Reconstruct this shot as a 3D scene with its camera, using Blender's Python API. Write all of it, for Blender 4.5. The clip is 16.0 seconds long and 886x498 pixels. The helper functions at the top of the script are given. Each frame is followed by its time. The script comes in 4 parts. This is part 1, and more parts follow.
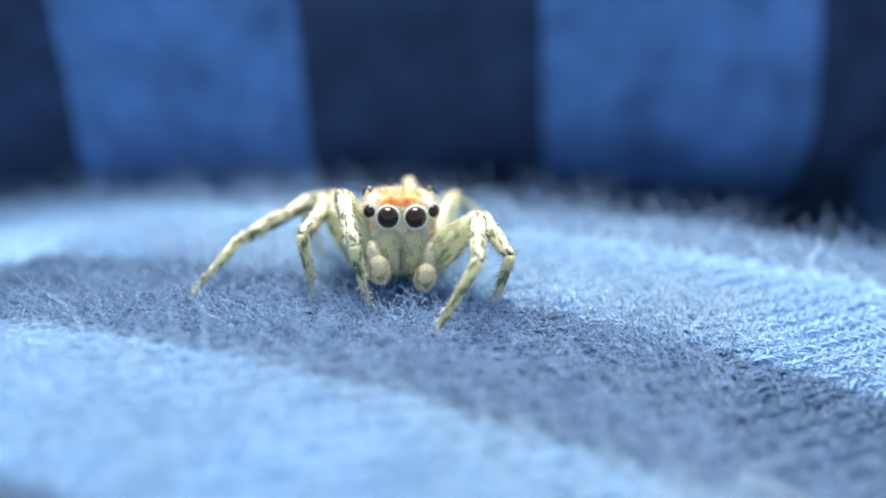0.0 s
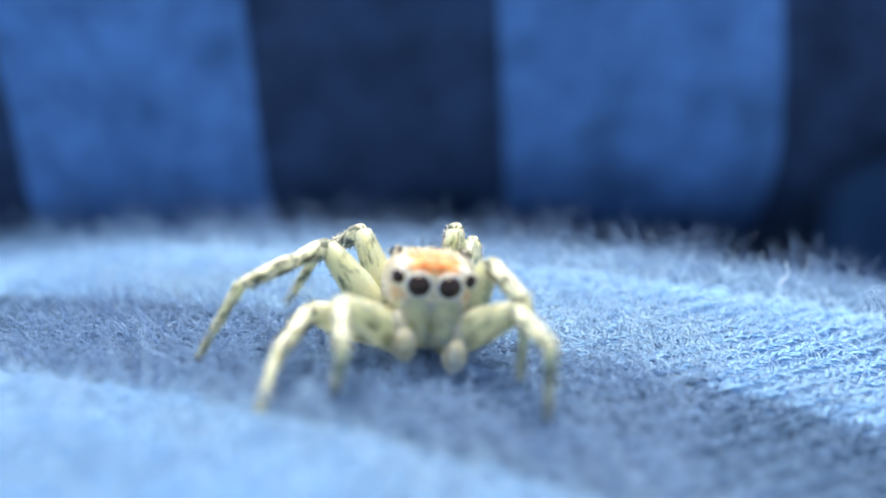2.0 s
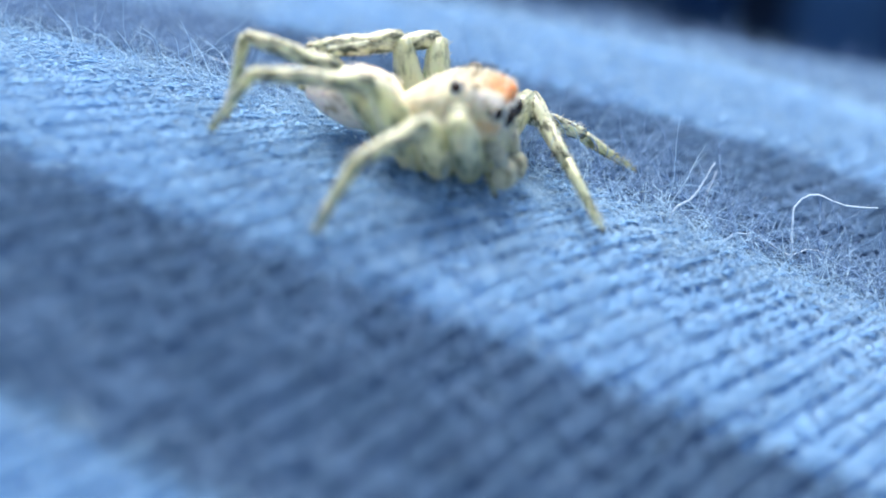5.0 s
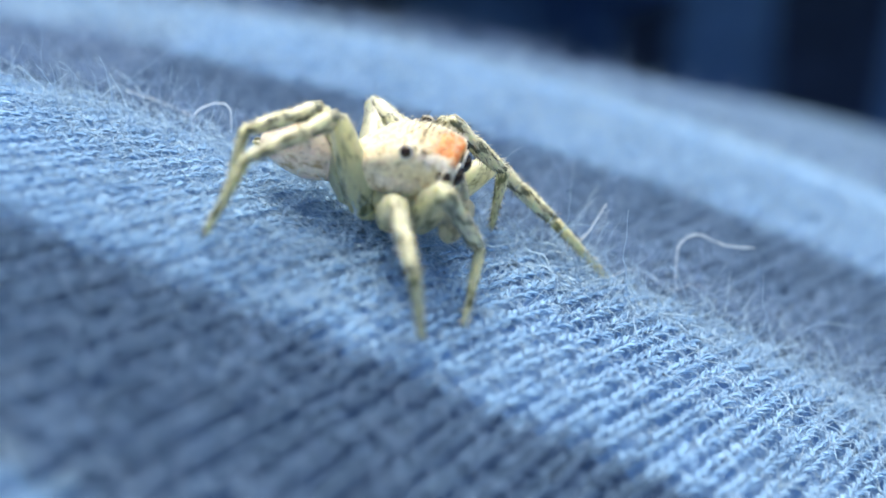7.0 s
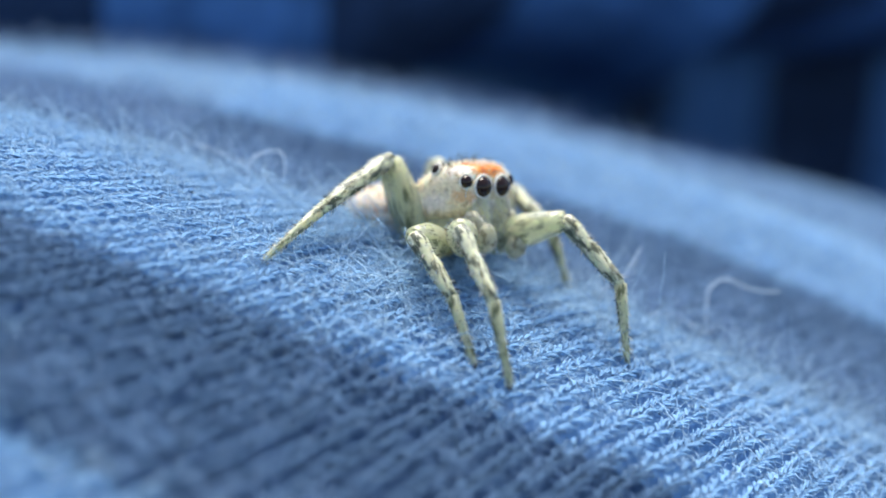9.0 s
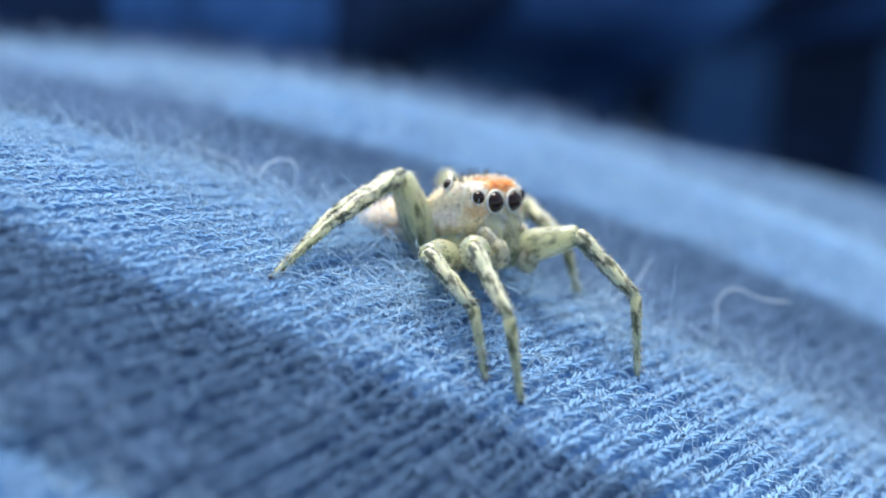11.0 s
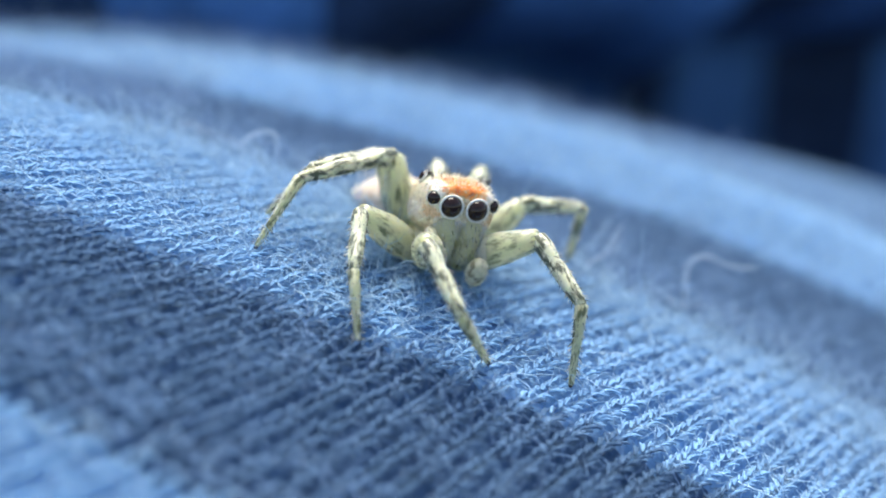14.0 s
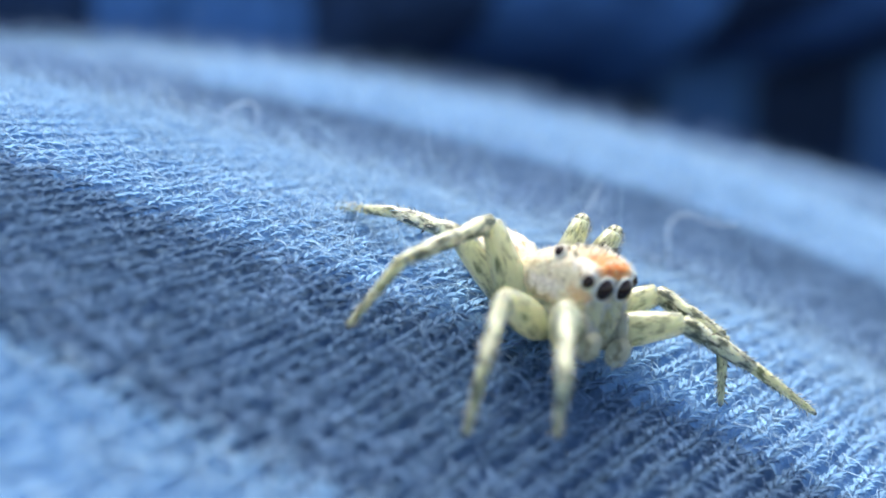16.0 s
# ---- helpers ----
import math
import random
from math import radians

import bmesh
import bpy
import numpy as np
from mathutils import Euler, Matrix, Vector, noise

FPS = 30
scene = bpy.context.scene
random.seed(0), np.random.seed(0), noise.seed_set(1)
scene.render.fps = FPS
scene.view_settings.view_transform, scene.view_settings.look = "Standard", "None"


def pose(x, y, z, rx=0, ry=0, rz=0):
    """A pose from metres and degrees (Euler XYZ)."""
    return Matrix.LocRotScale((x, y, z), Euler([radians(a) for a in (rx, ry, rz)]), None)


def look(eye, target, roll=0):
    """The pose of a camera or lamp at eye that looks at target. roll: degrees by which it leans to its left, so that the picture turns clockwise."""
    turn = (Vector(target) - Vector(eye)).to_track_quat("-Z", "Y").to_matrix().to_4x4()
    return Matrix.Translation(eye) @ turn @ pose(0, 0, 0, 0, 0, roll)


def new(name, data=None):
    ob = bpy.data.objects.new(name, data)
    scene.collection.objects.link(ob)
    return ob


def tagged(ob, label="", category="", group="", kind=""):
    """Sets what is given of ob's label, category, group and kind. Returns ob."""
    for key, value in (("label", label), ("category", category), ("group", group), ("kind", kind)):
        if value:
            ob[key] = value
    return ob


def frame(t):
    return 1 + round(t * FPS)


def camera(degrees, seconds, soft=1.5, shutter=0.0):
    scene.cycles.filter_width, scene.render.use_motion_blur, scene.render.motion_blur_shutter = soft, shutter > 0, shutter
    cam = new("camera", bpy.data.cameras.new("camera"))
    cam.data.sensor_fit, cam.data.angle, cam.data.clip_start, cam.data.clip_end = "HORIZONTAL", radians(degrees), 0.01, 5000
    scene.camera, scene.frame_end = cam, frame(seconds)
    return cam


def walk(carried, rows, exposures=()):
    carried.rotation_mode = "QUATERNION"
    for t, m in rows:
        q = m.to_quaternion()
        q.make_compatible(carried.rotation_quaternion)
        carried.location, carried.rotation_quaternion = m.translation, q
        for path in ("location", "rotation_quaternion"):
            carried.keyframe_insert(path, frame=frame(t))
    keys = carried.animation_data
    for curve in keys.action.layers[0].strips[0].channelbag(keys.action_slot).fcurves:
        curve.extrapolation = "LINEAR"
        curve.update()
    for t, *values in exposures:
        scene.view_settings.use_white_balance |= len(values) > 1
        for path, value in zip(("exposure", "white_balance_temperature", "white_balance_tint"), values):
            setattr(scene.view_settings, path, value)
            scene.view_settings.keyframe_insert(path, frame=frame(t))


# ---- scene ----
U = 0.0015  # one unit of the plan: a fifth of a stripe of the knit, 1.5 mm


def view(x, y, z, yaw, pitch, roll):
    """The camera at x, y, z units, turned yaw to the left and pitch up."""
    return pose(x * U, y * U, z * U, 90 + pitch, 0, yaw) @ pose(0, 0, 0, 0, 0, roll)


# ---- camera ----
cam = camera(38.0, 16.0, soft=1.6)
cam.data.dof.use_dof = True
cam.data.dof.focus_distance = 25.5 * U
cam.data.dof.aperture_fstop = 24.0
PATH = (
    (0, -0.095, -15.152, 12.835, 21.91, -21.83, -3.76),
    (0.3, -0.251, -15.115, 12.998, 22.33, -22.23, -4.07),
    (0.5, -0.337, -15.111, 13.045, 22.56, -22.39, -4.53),
    (0.8, -0.418, -15.153, 12.959, 22.78, -22.38, -4.42),
    (1, -0.336, -15.132, 12.773, 22.98, -22.02, -4.86),
    (1.3, 0.100, -14.944, 12.274, 23.51, -20.76, -5.80),
    (1.5, 0.211, -14.786, 11.985, 23.37, -20.18, -6.27),
    (1.7, 0.098, -14.476, 12.003, 21.88, -19.60, -5.48),
    (1.9, -0.124, -14.324, 12.069, 20.79, -19.65, -4.55),
    (2, -0.112, -14.302, 12.131, 20.43, -19.80, -4.26),
    (2.2, 0.336, -14.343, 12.320, 20.05, -20.16, -3.93),
    (2.4, 0.984, -14.436, 12.462, 19.82, -20.82, -4.09),
    (2.5, 1.296, -14.491, 12.454, 19.67, -21.43, -4.25),
    (2.7, 1.784, -14.606, 12.224, 19.21, -23.34, -4.19),
    (2.8, 1.952, -14.720, 12.101, 19.12, -24.07, -4.07),
    (3, 2.126, -15.115, 11.939, 19.46, -24.54, -3.71),
    (3.2, 2.592, -15.826, 11.647, 18.95, -24.89, -3.38),
    (3.4, 3.229, -16.734, 11.264, 17.58, -25.38, -2.88),
    (3.5, 3.570, -17.178, 11.117, 16.19, -25.68, -2.52),
    (3.7, 3.734, -18.239, 11.109, 13.88, -26.26, -1.37),
    (3.8, 3.717, -18.566, 11.117, 13.26, -26.40, -0.70),
    (4, 3.646, -18.523, 11.026, 13.37, -26.23, 0.70),
    (4.2, 4.614, -19.076, 11.212, 14.47, -26.60, 2.31),
    (4.3, 5.755, -19.588, 10.710, 14.34, -26.13, 2.18),
    (4.4, 6.963, -20.299, 9.588, 14.59, -25.64, 1.27),
    (4.5, 7.826, -20.749, 8.045, 14.83, -23.46, -1.00),
    (4.6, 8.118, -20.999, 7.422, 14.48, -22.49, -1.95),
    (4.7, 8.043, -21.157, 7.261, 14.12, -22.13, -2.23),
    (6.8, 8.691, -23.016, 7.639, 7.79, -20.47, -0.03),
    (6.9, 8.268, -22.792, 8.106, 7.69, -21.19, 0.11),
    (7, 7.851, -22.609, 8.542, 7.61, -21.83, 0.26),
    (7.1, 7.467, -22.523, 8.893, 7.56, -22.26, 0.41),
    (7.3, 6.855, -22.638, 9.300, 7.53, -22.48, 0.72),
    (7.5, 6.434, -22.842, 9.495, 7.53, -22.43, 0.98),
    (7.8, 6.323, -22.900, 9.503, 7.42, -22.63, 1.13),
    (8, 6.379, -23.053, 9.228, 7.23, -22.16, 1.09),
    (8.2, 6.426, -23.406, 8.725, 6.95, -20.96, 0.95),
    (8.4, 6.464, -23.828, 8.178, 6.65, -19.49, 0.80),
    (8.5, 6.477, -24.008, 7.972, 6.52, -18.85, 0.76),
    (8.7, 6.493, -24.239, 7.790, 6.36, -18.03, 0.80),
    (9, 6.499, -24.400, 7.830, 6.25, -17.43, 1.01),
    (9.2, 6.500, -24.489, 7.864, 6.19, -17.12, 1.12),
    (11.3, 6.293, -24.199, 8.770, 6.47, -19.10, 1.32),
    (11.5, 6.360, -24.242, 8.864, 6.51, -19.38, 1.43),
    (11.8, 6.481, -24.324, 9.006, 6.58, -19.81, 1.60),
    (12, 6.487, -24.426, 8.813, 6.63, -19.44, 1.47),
    (12.2, 6.486, -24.570, 8.269, 6.67, -18.56, 1.06),
    (12.5, 6.523, -24.792, 7.338, 6.74, -17.27, 0.31),
    (12.8, 6.683, -24.887, 7.304, 6.90, -17.81, 0.10),
    (13, 6.782, -24.944, 7.472, 6.94, -18.32, 0.17),
    (13.3, 6.832, -25.100, 7.601, 6.73, -18.25, 0.48),
    (13.5, 6.874, -25.197, 7.671, 6.62, -18.05, 0.67),
    (13.8, 7.028, -25.278, 7.818, 6.66, -17.95, 0.79),
    (14, 7.149, -25.303, 7.950, 6.76, -18.07, 0.84),
    (14.5, 7.412, -25.291, 8.432, 7.01, -19.38, 0.95),
    (15, 7.488, -25.523, 7.821, 6.97, -18.07, 0.59),
    (15.3, 7.480, -25.570, 7.314, 6.99, -17.57, 0.30),
    (15.5, 7.513, -25.648, 6.883, 7.00, -17.03, 0.02),
    (15.7, 7.599, -25.795, 6.374, 7.03, -16.22, -0.34),
    (15.8, 7.649, -25.892, 6.093, 7.02, -15.73, -0.55),
    (16, 7.746, -26.119, 5.491, 6.96, -14.58, -1.01),
)
LIGHTNESS = (
    (0, 1.04, 7200, 10),
    (0.5, 1.02, 6750, 10),
    (1, 1.04, 6750, 10),
    (1.5, 1.09, 7250, 10),
    (2.5, 0.98, 6750, 10),
    (3.5, 1.05, 7000, 10),
    (4.2, 1.13, 6900, 10),
    (4.7, 0.88, 6550, 10),
    (6.8, 0.83, 7400, 10),
    (7.1, 0.79, 7300, 10),
    (7.5, 0.6, 6650, 10),
    (8.2, 0.62, 6850, 10),
    (9, 0.6, 6600, 10),
    (12.7, 0.68, 6600, 10),
    (13.5, 0.81, 6950, 10),
    (14.2, 0.71, 6600, 10),
    (15.5, 0.69, 6650, 10),
    (16, 0.88, 6800, 10),
)
walk(cam, [(t, view(*p)) for t, *p in PATH], LIGHTNESS)

# ---- the lie of the knit: a low hump, with a few soft swells (x, y, height) ----
SWELLS = (
    (-16, -12, 0.05),
    (-8, -12, 0.39),
    (0, -12, -0.32),
    (8, -12, -0.99),
    (16, -12, -0.20),
    (-24, -6, 0.10),
    (-16, -6, 0.12),
    (-8, -6, 0.16),
    (0, -6, -0.54),
    (16, -6, 0.18),
    (-24, 0, 0.23),
    (-16, 0, 0.32),
    (-8, 0, 0.72),
    (0, 0, 0.39),
    (8, 0, 0.90),
    (24, 0, -0.25),
    (-16, 6, -0.45),
    (-8, 6, -0.15),
    (0, 6, -0.90),
    (8, 6, -0.51),
    (16, 6, -0.12),
    (24, 6, -0.35),
    (-16, 12, -0.12),
    (-8, 12, 0.19),
    (0, 12, 0.73),
    (8, 12, 0.43),
    (16, 12, 0.40),
    (-24, 18, 0.26),
    (-16, 18, 0.37),
    (-8, 18, 0.29),
    (0, 18, 0.33),
    (8, 18, 0.23),
    (16, 18, 0.28),
    (24, 18, 0.12),
    (-24, 24, 0.11),
    (-16, 24, -0.08),
    (-8, 24, -0.51),
    (0, 24, -0.57),
    (8, 24, -0.18),
)


def lie(x, y):
    """Height of the knit at x, y, all in units; arrays too."""
    z = -0.00883 * x * x + 0.01159 * x * y + -0.01335 * y * y + -0.2917 * x + 0.1501 * y
    z = z + 0.000004 * x**3 + 0.000172 * x * x * y + -0.000176 * x * y * y + 0.000085 * y**3
    for cx, cy, w in (*SWELLS, (20, 22, 0.9), (-25, 16, 0.7)):
        z = z + w * np.exp(-((x - cx) ** 2 / 98 + (y - cy) ** 2 / 60))
    far = np.clip((x - 2) / 6, 0, 1)
    return z + 0.58 * far * far * (3 - 2 * far) * np.exp(-((y - 22.0) ** 2) / 24)  # a second, lower fold behind


EDGES = (34.0, 27.0, 13.06, 7.79, 2.50, -2.57, -6.90, -12.0, -17.0, -22.0)  # stripes meet, far to near
BEND = 0.00160


def stripe(x, y):
    """0 for a grey stripe, 1 for a light one."""
    y = y - BEND * x * x
    n = np.zeros(np.shape(y), int)
    for e in EDGES:
        n = n + (y < e)
    return (n + 0) % 2
MM = 0.001

# ---- world, sun and exposure ----
world = bpy.data.worlds.new("daylight")
scene.world = world
world.use_nodes = True
wn = world.node_tree.nodes
sky = wn.new("ShaderNodeTexSky")
sky.sky_type = "NISHITA"
sky.sun_disc = False
SUN_UP, SUN_TURN = 73.0, 345.0
sky.sun_elevation, sky.sun_rotation = radians(SUN_UP), radians(SUN_TURN)
wn["Background"].inputs["Strength"].default_value = 0.15
world.node_tree.links.new(sky.outputs["Color"], wn["Background"].inputs["Color"])
sun = new("sun", bpy.data.lights.new("sun", "SUN"))
sun.data.energy, sun.data.angle, sun.data.color = 4.1, radians(36), (1.0, 0.95, 0.84)
sun.matrix_world = look((math.sin(radians(SUN_TURN)), math.cos(radians(SUN_TURN)), math.tan(radians(SUN_UP))), (0, 0, 0))


# ---- materials ----
def material(name, rough=0.6, spec=0.3):
    m = bpy.data.materials.new(name)
    m.use_nodes = True
    b = m.node_tree.nodes["Principled BSDF"]
    b.inputs["Roughness"].default_value = rough
    b.inputs["Specular IOR Level"].default_value = spec
    return m, m.node_tree, b


def node(tree, kind, **values):
    n = tree.nodes.new("ShaderNode" + kind)
    for key, value in values.items():
        if key in n.inputs:
            n.inputs[key].default_value = value
    return n


def noise_tex(tree, scale, detail=3.0, rough=0.55, coord=None):
    n = node(tree, "TexNoise", Scale=scale, Detail=detail, Roughness=rough)
    if coord is None:
        coord = node(tree, "TexCoord").outputs["Object"]
    tree.links.new(coord, n.inputs["Vector"])
    return n


def ramp(tree, source, stops):
    r = node(tree, "ValToRGB")
    el = r.color_ramp.elements
    while len(el) < len(stops):
        el.new(0.5)
    for e, (p, c) in zip(el, stops):
        e.position, e.color = p, (*c, 1)
    tree.links.new(source, r.inputs["Fac"])
    return r


def mix_rgb(tree, fac, a, b, mode="MIX"):
    m = tree.nodes.new("ShaderNodeMix")
    m.data_type, m.blend_type = "RGBA", mode
    for key, v in ((0, fac), (6, a), (7, b)):
        if isinstance(v, (int, float)):
            m.inputs[key].default_value = v
        elif isinstance(v, tuple):
            m.inputs[key].default_value = (*v, 1)
        else:
            tree.links.new(v, m.inputs[key])
    return m.outputs[2]


def math_node(tree, op, a, b=0.5, clamp=False):
    m = tree.nodes.new("ShaderNodeMath")
    m.operation, m.use_clamp = op, clamp
    for key, v in ((0, a), (1, b)):
        if isinstance(v, (int, float)):
            m.inputs[key].default_value = v
        else:
            tree.links.new(v, m.inputs[key])
    return m.outputs[0]


def bump(tree, b, height, strength, distance):
    n = node(tree, "Bump", Strength=strength, Distance=distance)
    tree.links.new(height, n.inputs["Height"])
    tree.links.new(n.outputs["Normal"], b.inputs["Normal"])


def yarn(name, dark, light, fuzz=0.12, patches=(420, 0.8, 1.0)):
    """Cotton yarn: fibre streaks, soft mottling from wear, a felted sheen."""
    m, tree, b = material(name, 0.85, 0.15)
    fine = noise_tex(tree, 9000, 4)
    broad = noise_tex(tree, patches[0], 6, 0.62)
    c = ramp(tree, fine.outputs["Fac"], [(0.3, dark), (0.7, light)]).outputs["Color"]
    tint = ramp(tree, broad.outputs["Fac"], [(0.3, (patches[1],) * 3), (0.7, (patches[2],) * 3)]).outputs["Color"]
    tree.links.new(mix_rgb(tree, 1.0, c, tint, "MULTIPLY"), b.inputs["Base Color"])
    b.inputs["Sheen Weight"].default_value = fuzz
    b.inputs["Sheen Roughness"].default_value = 0.6
    bump(tree, b, fine.outputs["Fac"], 0.7, 0.00006)
    return m


LIGHT_YARN = yarn("light_blue_yarn", (0.180, 0.370, 0.63), (0.29, 0.54, 0.84))
GREY_YARN = yarn("grey_blue_yarn", (0.062, 0.128, 0.236), (0.114, 0.208, 0.355), 0.0)
LIGHT_FIBRE = yarn("light_blue_fibre", (0.31, 0.53, 0.81), (0.50, 0.74, 0.94))
GREY_FIBRE = yarn("grey_fibre", (0.13, 0.26, 0.48), (0.28, 0.46, 0.74))
WHITE_FIBRE = yarn("white_fibre", (0.55, 0.72, 0.90), (0.75, 0.88, 0.98))
# the knit's grey and light blue again, darkened in colour for the shade behind
SHADED_GREY_CLOTH = yarn("shaded_grey_cloth", (0.013, 0.028, 0.068), (0.025, 0.050, 0.108), 0.0, (380, 0.55, 1.5))
SHADED_BLUE_CLOTH = yarn("shaded_blue_cloth", (0.05, 0.135, 0.32), (0.085, 0.20, 0.43), 0.0, (380, 0.6, 1.45))


def skin(name, base, blotch, cover, scale, sss=0.25, rough=0.45, stretch=0.4, clear=0.0, deep=0.00035, thin=0.0):
    """Pale see-through skin of the spider with dark scales in streaks along the limb."""
    m, tree, b = material(name, rough, 0.4)
    coord = node(tree, "TexCoord").outputs["Object"]
    long = node(tree, "Mapping")
    tree.links.new(coord, long.inputs["Vector"])
    long.inputs["Scale"].default_value = (1, stretch, 1)
    spots = noise_tex(tree, scale, 4, 0.62, long.outputs["Vector"])
    broad = noise_tex(tree, scale * 0.28, 2, 0.5, coord)
    fine = noise_tex(tree, scale * 4, 3, 0.6, coord)
    mask = math_node(tree, "ADD", spots.outputs["Fac"], math_node(tree, "MULTIPLY", math_node(tree, "SUBTRACT", broad.outputs["Fac"], 0.5), 0.55))
    c = ramp(tree, mask, [(cover - 0.08, blotch), (cover + 0.06, base)]).outputs["Color"]
    grain = ramp(tree, fine.outputs["Fac"], [(0.25, (0.70, 0.72, 0.66)), (0.65, (1.0, 1.0, 1.0))]).outputs["Color"]
    tree.links.new(mix_rgb(tree, 0.8, c, grain, "MULTIPLY"), b.inputs["Base Color"])
    b.inputs["Subsurface Weight"].default_value = sss
    b.inputs["Subsurface Radius"].default_value = (1.0, 0.8, 0.4)
    b.inputs["Subsurface Scale"].default_value = deep
    b.inputs["Transmission Weight"].default_value = clear
    b.inputs["IOR"].default_value = 1.33
    bump(tree, b, fine.outputs["Fac"], 0.5, 0.00003)
    if thin:  # light that passes through the thin skin
        glow = node(tree, "BsdfTranslucent")
        tree.links.new(c, glow.inputs["Color"])
        both = node(tree, "MixShader")
        both.inputs[0].default_value = thin
        tree.links.new(b.outputs[0], both.inputs[1])
        tree.links.new(glow.outputs[0], both.inputs[2])
        tree.links.new(both.outputs[0], tree.nodes["Material Output"].inputs["Surface"])
    return m


LEG = skin("leg_skin", (0.80, 0.81, 0.58), (0.10, 0.115, 0.08), 0.50, 5600, 0.6, 0.45, 0.3, 0.15, 0.0005)
FEMUR = skin("femur_skin", (0.78, 0.80, 0.58), (0.20, 0.235, 0.15), 0.44, 3400, 0.85, 0.3, 0.3, 0.3, 0.0007, 0.38)
TARSUS = skin("tarsus_skin", (0.78, 0.79, 0.54), (0.15, 0.18, 0.11), 0.46, 4500, 0.6, 0.4, 0.35, 0.25, 0.0005, 0.3)
BELLY = skin("belly_skin", (0.87, 0.82, 0.50), (0.60, 0.57, 0.34), 0.40, 3000, 0.85, 0.4, 0.6, 0.1, 0.0007, 0.3)
ABDOMEN = skin("abdomen_skin", (0.91, 0.77, 0.65), (0.50, 0.36, 0.22), 0.42, 3000, 0.7, 0.45, 0.5, 0.0, 0.0006)
PALP = skin("palp_skin", (0.80, 0.78, 0.62), (0.38, 0.36, 0.25), 0.42, 5200, 0.5, 0.3, 0.8, 0.4, 0.0005, 0.35)
RIM = skin("pale_bristle", (0.88, 0.86, 0.76), (0.55, 0.48, 0.34), 0.36, 5000, 0.2)
WHITE_SCALES = skin("white_scales", (0.88, 0.85, 0.76), (0.60, 0.52, 0.40), 0.36, 5000, 0.2)


def plain(name, colour, rough, spec=0.5):
    m, tree, b = material(name, rough, spec)
    grain = noise_tex(tree, 4000, 3)
    lo = tuple(v * 0.7 for v in colour)
    tree.links.new(ramp(tree, grain.outputs["Fac"], [(0.3, lo), (0.7, colour)]).outputs["Color"], b.inputs["Base Color"])
    return m


EYE = plain("eye_black", (0.022, 0.009, 0.005), 0.07, 0.4)
BRISTLE = plain("bristle_dark", (0.045, 0.04, 0.03), 0.4)
CLAW = plain("claw_dark", (0.07, 0.06, 0.05), 0.4)


